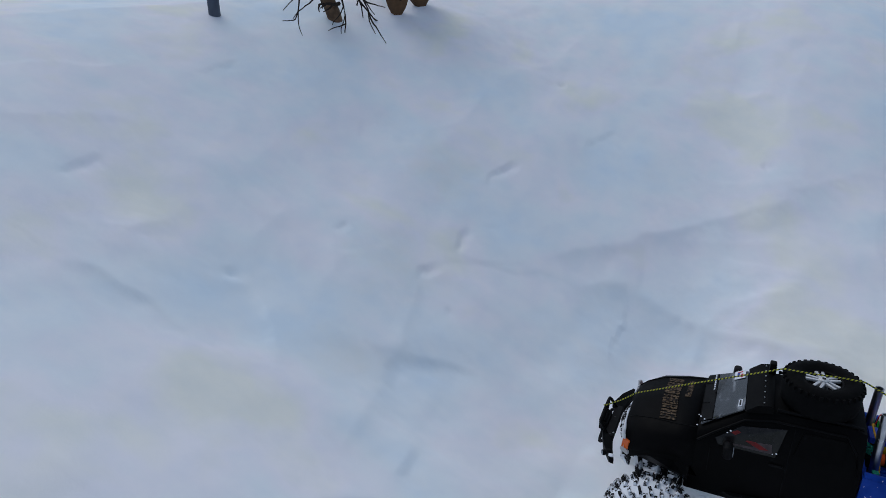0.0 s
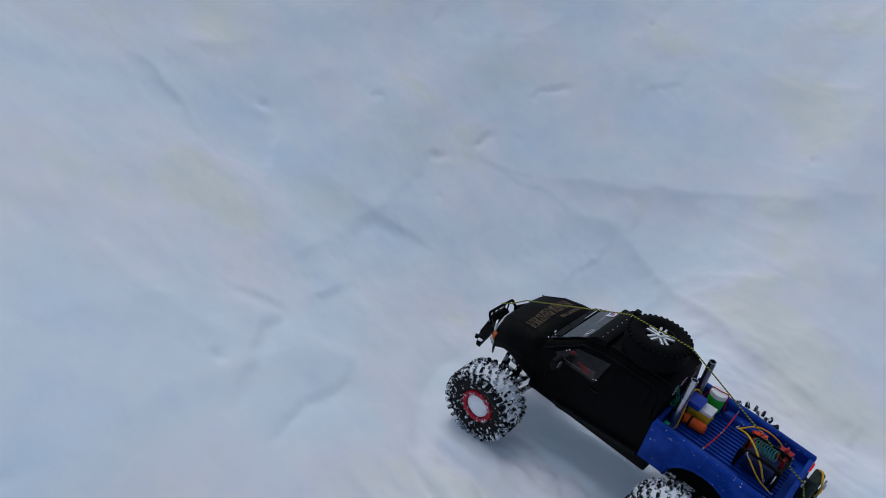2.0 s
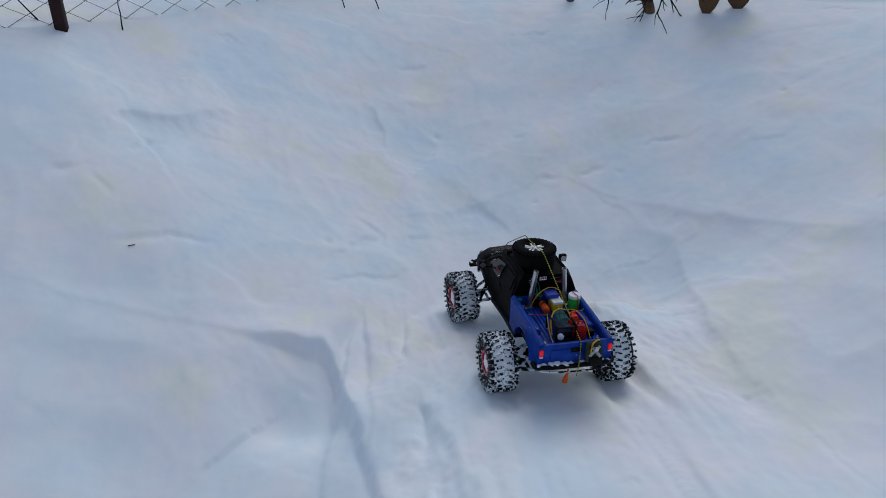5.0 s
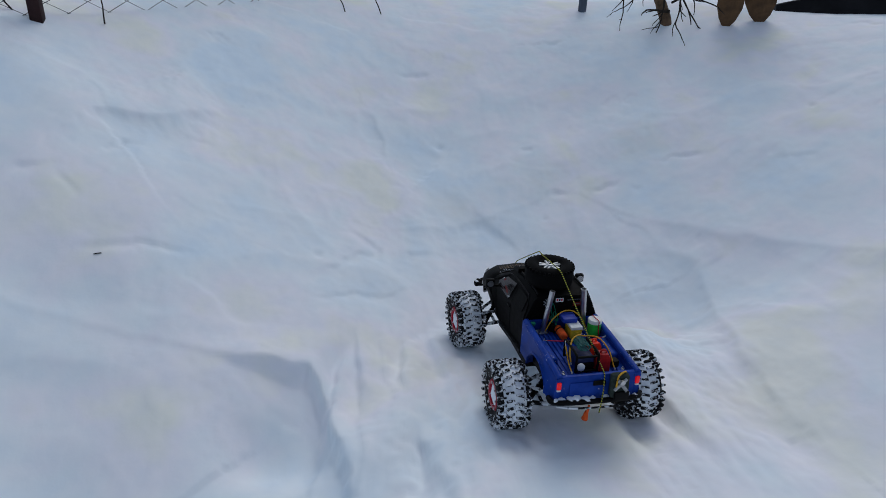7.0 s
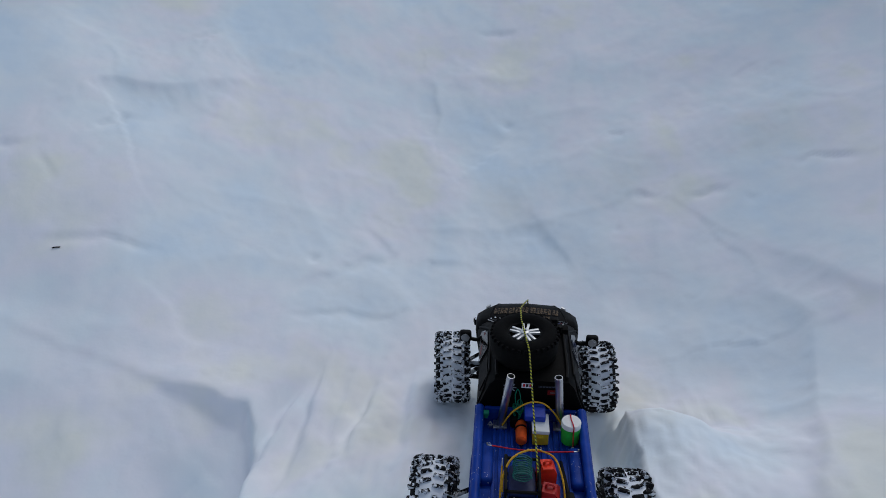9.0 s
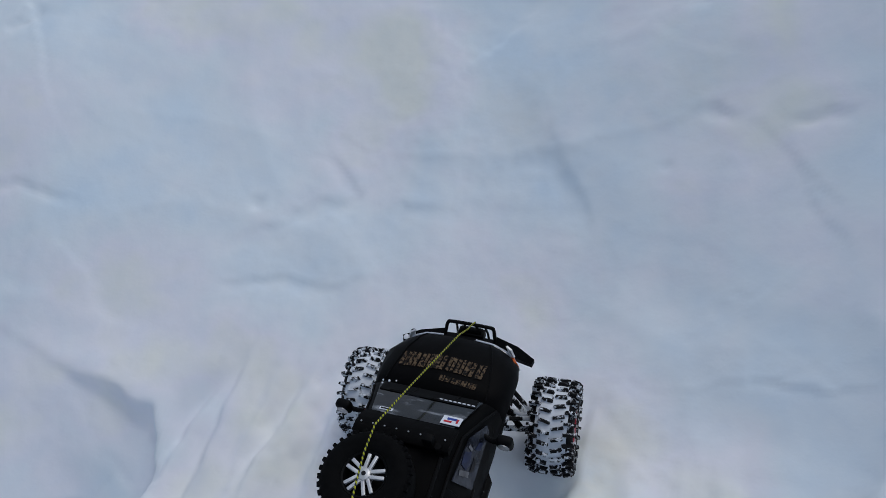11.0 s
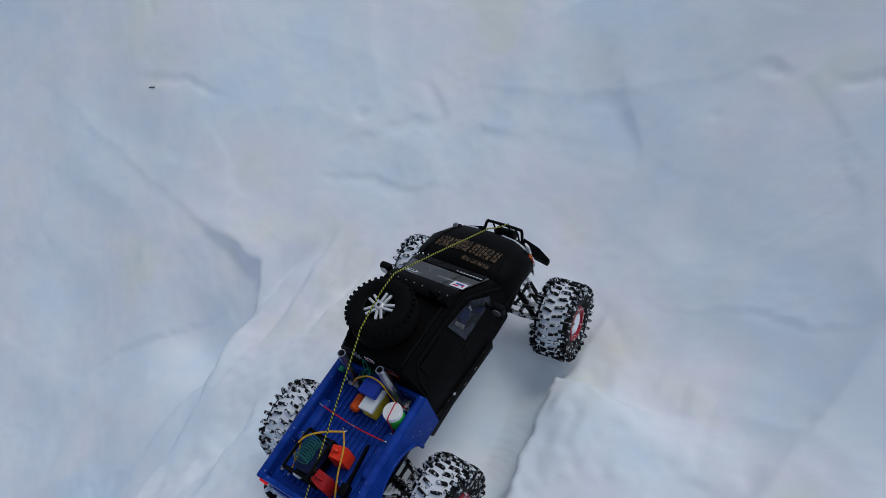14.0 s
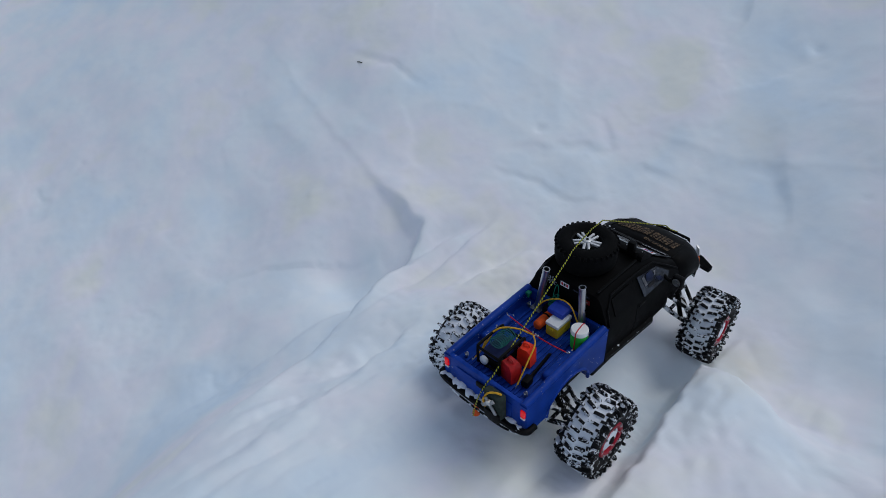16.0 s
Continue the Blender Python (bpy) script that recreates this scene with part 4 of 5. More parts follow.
def bed():
    """The blue load bed with ribs, arches, tailgate and tail lights."""
    base = None
    bm = bmesh.new()
    box(bm, (0, -0.128, 0.216), (0.186, 0.252, 0.010), 0.001)
    base = part("bed_floor", bm, M_BLUE, truck, "ribbed blue bed floor dusted with snow")
    bm = bmesh.new()
    box(bm, (0, -0.128, 0.2220), (0.0055, 0.215, 0.0045), 0.0012)
    rib = mesh_of("rib", bm, M_BLUE, True)
    for k in range(13):
        ob = new("rib", rib)
        ob.parent = base
        ob.location.x = -0.066 + 0.011 * k
    for sx in (-1, 1):
        arch = [(-0.126 + 0.068 * math.cos(math.pi * k / 10), 0.158 + 0.056 * math.sin(math.pi * k / 10)) for k in range(11)]
        pts = [(-0.002, 0.250), (-0.002, 0.158)] + arch + [(-0.236, 0.160), (-0.256, 0.176), (-0.258, 0.238)]
        bm = bmesh.new()
        slab(bm, [(0.1035 * sx, y, z) for y, z in pts], (-0.016 * sx, 0, 0))
        rounded(bm, 0.004, 3, 40)
        part("bed_side", bm, M_BLUE, truck, "glossy blue bed side with a wheel arch")
        # rail cap
        bm = bmesh.new()
        tube(bm, [(0.0945 * sx, -0.004, 0.248), (0.0945 * sx, -0.13, 0.2450), (0.0945 * sx, -0.256, 0.2385)], 0.0082, 10)
        part("bed_rail", bm, M_BLUE, truck)
        # flared lip of the arch
        bm = bmesh.new()
        tube(bm, [(0.1025 * sx, y, z) for y, z in arch], 0.004, 8)
        part("arch_lip", bm, M_BLUE, truck)
        # inner wheel well
        bm = bmesh.new()
        box(bm, (0.078 * sx, -0.126, 0.225), (0.024, 0.090, 0.022), 0.009, None, 3)
        part("wheel_well", bm, M_BLUE, truck)
        # liner inside the arch
        bm = bmesh.new()
        slab(bm, [(0.086 * sx, y, z) for y, z in arch], (-0.03 * sx, 0, 0))
        part("arch_liner", bm, M_PLASTIC, truck)
        # tail light
        bm = bmesh.new()
        box(bm, (0.0960 * sx, -0.2570, 0.2195), (0.011, 0.009, 0.019), 0.0035, None, 3)
        t = part("tail_light", bm, M_TAIL, truck, "lit red tail light")
        bm = bmesh.new()
        box(bm, (0.0960 * sx, -0.2565, 0.2070), (0.010, 0.008, 0.004), 0.0015)
        part("reverse_lens", bm, M_WHITE, t, "white lower lens")
        # tie-down hooks
        for y in (-0.03, -0.085, -0.225):
            bm = bmesh.new()
            cyl(bm, (0.074 * sx, y, 0.222), (0.074 * sx, y, 0.229), 0.003, seg=10)
            tube(bm, smooth_line([(0.070 * sx, y, 0.228), (0.074 * sx, y + 0.003, 0.233), (0.079 * sx, y, 0.228)]), 0.0012, 6)
            part("tie_down", bm, M_STEEL, truck)
    bm = bmesh.new()
    box(bm, (0, -0.2525, 0.209), (0.178, 0.010, 0.066), 0.003)
    box(bm, (0, -0.2585, 0.205), (0.140, 0.003, 0.040), 0.001)
    gate = part("tailgate", bm, M_BLUE, truck, "blue tailgate with snow along its foot")
    bm = bmesh.new()
    box(bm, (0, -0.262, 0.222), (0.03, 0.004, 0.012), 0.0015)
    part("tailgate_handle", bm, M_PLASTIC, gate)
    bm = bmesh.new()
    box(bm, (0, -0.005, 0.235), (0.172, 0.008, 0.030), 0.002)
    part("bed_front", bm, M_BLUE, truck)
    # exhaust stacks
    for sx, top, foot in ((-1, (-0.039, -0.024, 0.341), (-0.056, -0.024, 0.222)), (1, (0.046, -0.022, 0.341), (0.056, -0.022, 0.222))):
        bm = bmesh.new()
        p0, p1 = Vector(foot), Vector(top)
        u, v = frame_of(p1 - p0)
        rings = []
        for p, r in ((p0, 0.0075), (p1, 0.0075), (p1, 0.0058), (p1 + (p0 - p1) * 0.35, 0.0058)):
            rings.append([bm.verts.new(p + r * (math.cos(a) * u + math.sin(a) * v)) for a in (2 * math.pi * k / 20 for k in range(20))])
        for A, B in zip(rings, rings[1:]):
            for k in range(20):
                bm.faces.new((A[k], A[(k + 1) % 20], B[(k + 1) % 20], B[k]))
        bm.faces.new(rings[-1])
        pipe = part("exhaust_pipe", bm, M_ALU, truck, "upright bare aluminium exhaust pipe")
        bm = bmesh.new()
        box(bm, (foot[0], foot[1], 0.2245), (0.026, 0.022, 0.004), 0.001)
        for dx in (-0.009, 0.009):
            cyl(bm, (foot[0] + dx, foot[1] - 0.007, 0.226), (foot[0] + dx, foot[1] - 0.007, 0.229), 0.002, seg=8)
        part("flange", bm, M_STEEL, pipe)
    # rear bumper
    bm = bmesh.new()
    tube(bm, smooth_line([(-0.110, -0.236, 0.176), (-0.108, -0.262, 0.180), (-0.06, -0.270, 0.180), (0.06, -0.270, 0.179), (0.104, -0.262, 0.178), (0.108, -0.236, 0.174)], 5), 0.0065, 8)
    bump = part("rear_bumper", bm, M_PLASTIC, truck, "black rear bumper caked with snow")
    bm = bmesh.new()
    tube(bm, smooth_line([(-0.10, -0.262, 0.167), (-0.05, -0.272, 0.164), (0.05, -0.272, 0.162), (0.09, -0.264, 0.164)], 5), 0.0024, 6)
    part("bumper_bar", bm, M_ARM, bump)
    rnd = random.Random(9)
    for k in range(9):
        bm = bmesh.new()
        clod(bm, ((-0.102, -0.088, -0.066, -0.052, -0.030, -0.012, 0.020, 0.072, 0.092)[k], -0.262 + rnd.uniform(-0.004, 0.003), rnd.uniform(0.182, 0.188)), rnd.uniform(0.006, 0.013), rnd, 0.55)
        part("snow_clump", bm, M_PACKED, bump, "lump of packed snow")
    bm = bmesh.new()
    tube(bm, smooth_line([(-0.018, -0.262, 0.162), (-0.019, -0.262, 0.150), (-0.020, -0.258, 0.138)]), 0.003, 6)
    cyl(bm, (-0.020, -0.258, 0.142), (-0.022, -0.256, 0.120), 0.0045, 0.008, 10)
    part("tow_tag", bm, M_ORANGE, bump, "orange tow strap end")


bed()


def front_bumper():
    bm = bmesh.new()
    tube(bm, smooth_line([(-0.050, 0.430, 0.158), (-0.047, 0.440, 0.174), (-0.044, 0.447, 0.184), (-0.034, 0.449, 0.1870), (0.034, 0.449, 0.1870), (0.044, 0.447, 0.184), (0.047, 0.440, 0.174), (0.050, 0.430, 0.158)], 5), 0.0034, 8)
    hoop = part("bull_bar", bm, M_PLASTIC, truck, "black tubular bull bar")
    bm = bmesh.new()
    box(bm, (0, 0.428, 0.156), (0.112, 0.018, 0.018), 0.004)
    tube(bm, smooth_line([(-0.056, 0.436, 0.150), (-0.05, 0.446, 0.146), (0.05, 0.446, 0.146), (0.056, 0.436, 0.150)], 5), 0.0032, 8)
    for x in (-0.030, -0.012, 0.014, 0.032):
        tube(bm, [(x, 0.446, 0.146), (x * 0.96, 0.449, 0.166), (x * 0.9, 0.447, 0.186)], 0.0022, 6)
    bar = part("front_bumper", bm, M_STEP, truck, "black tube front bumper with bits of snow")
    for sx in (-1, 1):
        bm = bmesh.new()
        slab(bm, [(0.050 * sx, 0.443, 0.170), (0.094 * sx, 0.430, 0.170), (0.127 * sx, 0.412, 0.168), (0.124 * sx, 0.403, 0.164), (0.090 * sx, 0.412, 0.160), (0.050 * sx, 0.420, 0.160)], (0, 0, -0.011))
        rounded(bm, 0.002, 2)
        part("bumper_wing", bm, M_PLASTIC, bar, "black bumper wing")
        if sx < 0:
            bm = bmesh.new()
            clod(bm, (0.119 * sx, 0.409, 0.168), 0.0055, random.Random(3), 0.5)
            part("wing_snow", bm, M_PACKED, bar)
    bm = bmesh.new()
    cyl(bm, (-0.104, 0.414, 0.164), (-0.112, 0.428, 0.1635), 0.0055, seg=16)
    lamp = part("driving_lamp", bm, M_PLASTIC, bar, "small black driving lamp")
    bm = bmesh.new()
    cyl(bm, (-0.1118, 0.4278, 0.1635), (-0.1126, 0.4291, 0.1634), 0.0046, seg=16)
    part("lamp_lens", bm, M_EMBLEM, lamp, "pale lamp glass")
    bm = bmesh.new()
    box(bm, (0, 0.446, 0.160), (0.050, 0.018, 0.018), 0.003)
    cyl(bm, (-0.020, 0.448, 0.166), (0.020, 0.448, 0.166), 0.008, seg=14)
    part("winch", bm, M_PLASTIC, bar)
    bm = bmesh.new()
    tube(bm, smooth_line([(0.012, 0.447, 0.183), (0.016, 0.452, 0.176), (0.011, 0.455, 0.169), (0.006, 0.450, 0.176), (0.010, 0.447, 0.183)]), 0.0013, 6)
    part("shackle", bm, M_STEEL, hoop)


front_bumper()


# ---- wheels ----
def tyre_meshes(R, W, lugs, fine=False):
    """Carcass, tread blocks and sidewall blocks of a tyre whose axle lies along x."""
    body = bmesh.new()
    h = W / 2
    prof = [(-h * 0.80, R * 0.47), (-h * 0.97, R * 0.56), (-h * 1.0, R * 0.70), (-h * 0.93, R * 0.83), (-h * 0.72, R * 0.905), (-h * 0.35, R * 0.93), (0, R * 0.937),
            (h * 0.35, R * 0.93), (h * 0.72, R * 0.905), (h * 0.93, R * 0.83), (h * 1.0, R * 0.70), (h * 0.97, R * 0.56), (h * 0.80, R * 0.47), (h * 0.4, R * 0.45), (-h * 0.4, R * 0.45)]
    revolve(body, prof, 56, close=True)
    tread = bmesh.new()

    def block(x, ang, lx, lt, r0, r1, skew, tilt=0.0):
        m = Matrix.Rotation(ang, 4, "X") @ Matrix.Translation((x, 0, (r0 + r1) / 2)) @ Matrix.Rotation(tilt, 4, "Y") @ Matrix.Rotation(skew, 4, "Z")
        q = []
        for z, k in ((-(r1 - r0) / 2, 1.12), ((r1 - r0) / 2, 0.86)):
            for sx_, sy_ in ((-1, -1), (1, -1), (1, 1), (-1, 1)):
                q.append(tread.verts.new(m @ Vector((sx_ * lx * k / 2, sy_ * lt * k / 2, z))))
        for f in ((0, 1, 2, 3), (4, 5, 6, 7), (0, 1, 5, 4), (1, 2, 6, 5), (2, 3, 7, 6), (3, 0, 4, 7)):
            tread.faces.new([q[i] for i in f])

    step = 2 * math.pi / lugs
    for k in range(lugs):
        for side in (-1, 1):
            a = step * (k + (0.5 if side > 0 else 0.0))
            lt = R * step
            if fine:
                if side > 0:
                    block(h * 0.72, a, h * 0.24, lt * 0.44, R * 0.88, R * 0.953, 0.0, 0.30)
                continue
            wob = 0.10 * math.sin(7.3 * k + side)
            block(side * h * 0.30, a + step * 0.1 * wob, h * 0.50, lt * 0.26, R * 0.925, R * (1.0 + 0.02 * wob), side * (0.20 + wob))
            block(side * h * 0.80, a + step * (0.44 + 0.3 * wob), h * 0.44, lt * 0.25, R * 0.87, R * 0.990, side * 0.10, side * 0.26)
            block(side * h * 1.00, a + step * (0.44 + 0.3 * wob), h * 0.16, lt * 0.26, R * 0.78, R * 0.935, 0.0, side * 0.16)
    return body, tread


TYRE = None


def wheel(side, y, z, x=0.173):
    """A road wheel; side is -1 or 1 and tells which way its face looks."""
    global TYRE
    if TYRE is None:
        a, b = tyre_meshes(0.0865, 0.078, 27)
        rim = bmesh.new()
        revolve(rim, [(0.004, 0.006), (0.022, 0.010), (0.022, 0.024), (0.027, 0.030), (0.031, 0.0385), (-0.031, 0.0385), (-0.031, 0.030), (-0.010, 0.020)], 32, close=True)
        ring = bmesh.new()
        revolve(ring, [(0.0275, 0.0275), (0.0345, 0.0285), (0.0355, 0.0305), (0.0355, 0.0375), (0.0325, 0.0395), (0.0275, 0.039)], 40, close=True)
        bolts = bmesh.new()
        cyl(bolts, (0.0, 0, 0), (0.0035, 0, 0), 0.0026, seg=8)
        plug = bmesh.new()
        revolve(plug, [(0.020, 0.0275), (0.030, 0.0265), (0.0325, 0.020), (0.0345, 0.010), (0.035, 0.001)], 28)
        for v in plug.verts:
            v.co.x += 0.002 * noise.noise(v.co * 90)
        TYRE = [mesh_of("tyre", a, M_SIDE_SNOW, True), mesh_of("tread", b, M_LUG), mesh_of("rim", rim, M_PLASTIC, True),
                mesh_of("bead_ring", ring, M_RED_RING, True), mesh_of("bolt", bolts, M_STEEL, True), mesh_of("snow_plug", plug, M_PACKED, True)]
        TYRE.append(TYRE[1].copy())
        TYRE[6].materials[0] = M_LUG_DUSTY
        TYRE[0].materials.append(M_RUBBER_SNOW)
        for p in TYRE[0].polygons:
            if math.hypot(p.center.y, p.center.z) > 0.086 * 0.885:
                p.material_index = 1
    ob = new("wheel", TYRE[0])
    ob.parent = truck
    ob["label"] = "knobbly off-road wheel packed with snow, red bead ring"
    ob.matrix_basis = pose(side * x, y, z, 0, 0, (0 if side > 0 else 180) + (4 if y > 0 else 0)) @ pose(0, 0, 0, 37 * y * 100 % 90, 0, 0)
    for name, me, lab in (("tread", TYRE[1] if side > 0 else TYRE[6], "snow-caked tread blocks"), ("rim", TYRE[2], ""), ("bead_ring", TYRE[3], "red bead ring"), ("snow_plug", TYRE[5], "snow packed into the rim")):
        c = new(name, me)
        c.parent = ob
        if lab:
            c["label"] = lab
    for k in range(8):
        t = 2 * math.pi * k / 8
        c = new("bolt", TYRE[4])
        c.parent = ob
        c.location = (0.035, 0.034 * math.cos(t), 0.034 * math.sin(t))
    return ob


WHEELS = [(-1, -0.120, 0.113), (1, -0.122, 0.109), (-1, 0.322, 0.084), (1, 0.350, 0.052)]
for s, y, z in WHEELS:
    road_wheel = wheel(s, y, z)
    if s > 0 and y < 0:
        bm = bmesh.new()
        revolve(bm, [(0.030, 0.001), (0.030, 0.0095), (0.0365, 0.0085), (0.0375, 0.006), (0.0375, 0.001)], 16)
        for v in bm.verts:
            v.co += 0.0012 * noise.noise_vector(v.co * 150)
        part("hub_cap", bm, M_STEP, road_wheel, "dark hub showing through the snow")


def running_gear():
    bm = bmesh.new()
    box(bm, (0, 0.11, 0.115), (0.090, 0.50, 0.034), 0.008)
    box(bm, (0, 0.34, 0.135), (0.085, 0.12, 0.04), 0.008)
    box(bm, (0, -0.13, 0.140), (0.085, 0.14, 0.04), 0.008)
    part("chassis", bm, M_ARM, truck, "dark plastic chassis tub")
    for s, y, z in WHEELS:
        for name, z0, z1, r in (("lower_arm", 0.100, z - 0.022, 0.0055), ("upper_arm", 0.138, z + 0.020, 0.0045)):
            bm = bmesh.new()
            for dy in (-0.045, 0.045):
                tube(bm, [(0.040 * s, y + dy, z0), (0.085 * s, y + dy * 0.7, (z0 + z1) / 2), (0.132 * s, y + dy * 0.12, z1)], r, 8)
            tube(bm, [(0.085 * s, y - 0.03, (z0 + z1) / 2), (0.085 * s, y + 0.03, (z0 + z1) / 2)], r * 0.8, 8)
            part(name, bm, M_ARM, truck, "dark suspension arm with snow on it")
        bm = bmesh.new()
        cyl(bm, (0.110 * s, y - 0.012, z - 0.008), (0.062 * s, y - 0.012, 0.185), 0.0055, seg=12)
        prev = []
        for k in range(40):
            t = k / 39
            a = t * 7 * 2 * math.pi
            c = Vector((0.106 * s, y - 0.012, z + 0.003)).lerp(Vector((0.076 * s, y - 0.012, 0.165)), t)
            prev.append(c + Vector((0.0, math.cos(a), math.sin(a))) * 0.0085)
        tube(bm, prev, 0.0014, 5)
        part("shock", bm, M_PLASTIC, truck)
        bm = bmesh.new()
        cyl(bm, (0.03 * s, y, 0.12), (0.145 * s, y, z), 0.005, seg=10)
        box(bm, (0.136 * s, y, z), (0.014, 0.026, 0.050), 0.004)
        part("drive_shaft", bm, M_ARM, truck)


running_gear()


# ---- spare wheel on the roof ----
def spare():
    ob = thing("spare_wheel", "black spare tyre with split silver spokes lying on the cab roof", "spare wheel", (-0.014, 0.075, 0.3465))
    a, b = tyre_meshes(0.069, 0.058, 34, True)
    turn = Matrix.Rotation(radians(-90), 4, "Y")
    for m in (a, b):
        bmesh.ops.transform(m, matrix=turn, verts=m.verts)
    part("tyre", a, M_RUBBER, ob)
    part("tread", b, M_RUBBER, ob, smooth=False)
    bm = bmesh.new()
    revolve(bm, [(0.006, 0.0005), (0.006, 0.027), (0.022, 0.0295), (0.0235, 0.032), (0.020, 0.034), (-0.02, 0.033), (-0.02, 0.0005)], 36, axis="z")
    part("rim", bm, M_PLASTIC, ob, "black rim well")
    for k in range(5):
        a0 = 2 * math.pi * k / 5 + 0.22
        d, w = Vector((math.cos(a0), math.sin(a0), 0)), Vector((-math.sin(a0), math.cos(a0), 0))
        for off in (-1, 1):
            bm = bmesh.new()
            p0, p1 = d * 0.0075 + w * 0.0034 * off, d * 0.0285 + w * 0.0054 * off
            p0.z, p1.z = 0.0212, 0.0196
            mid, dv = (p0 + p1) / 2, p1 - p0
            box(bm, mid, (dv.length, 0.0050, 0.0050), 0.0011, Matrix.Rotation(math.atan2(dv.y, dv.x), 3, "Z"))
            part("spoke", bm, M_CHROME, ob)
    bm = bmesh.new()
    revolve(bm, [(0.008, 0.0005), (0.008, 0.0095), (0.0245, 0.0085), (0.0255, 0.0065), (0.0255, 0.0005)], 24, axis="z")
    part("hub", bm, M_CHROME, ob)
    bm = bmesh.new()
    cyl(bm, (0, 0, 0.0245), (0, 0, 0.0262), 0.0032, seg=12)
    part("axle_hole", bm, M_INK, ob)


spare()


# ---- rope over the truck ----
def rope():
    bm = bmesh.new()
    hard = [(0.008, 0.454, 0.1890), (0.006, 0.448, 0.1925), (0.005, 0.420, 0.2130), (0.0035, 0.390, 0.2410), (-0.0125, 0.24, 0.325), (-0.022, 0.141, 0.3795), (-0.021, 0.10, 0.3805), (-0.015, 0.055, 0.3805),
            (-0.009, 0.014, 0.3785), (-0.007, 0.004, 0.3735), (0.002, -0.12, 0.310), (0.012, -0.249, 0.2455), (0.011, -0.260, 0.2425), (0.005, -0.276, 0.215), (0.000, -0.284, 0.180), (-0.003, -0.285, 0.156)]
    pts = []
    for p, q in zip(hard, hard[1:]):
        p, q = Vector(p), Vector(q)
        n = max(1, int((q - p).length / 0.006))
        pts += [p.lerp(q, k / n) for k in range(n)]
    pts.append(Vector(hard[-1]))
    tube(bm, pts, 0.00145, 8, uv=True, pitch=0.0066)
    tagged(part("rope", bm, M_ROPE), "yellow and black braided rope stretched over the whole truck", "rope")


rope()


# ---- load in the bed ----
FLOOR = 0.2252


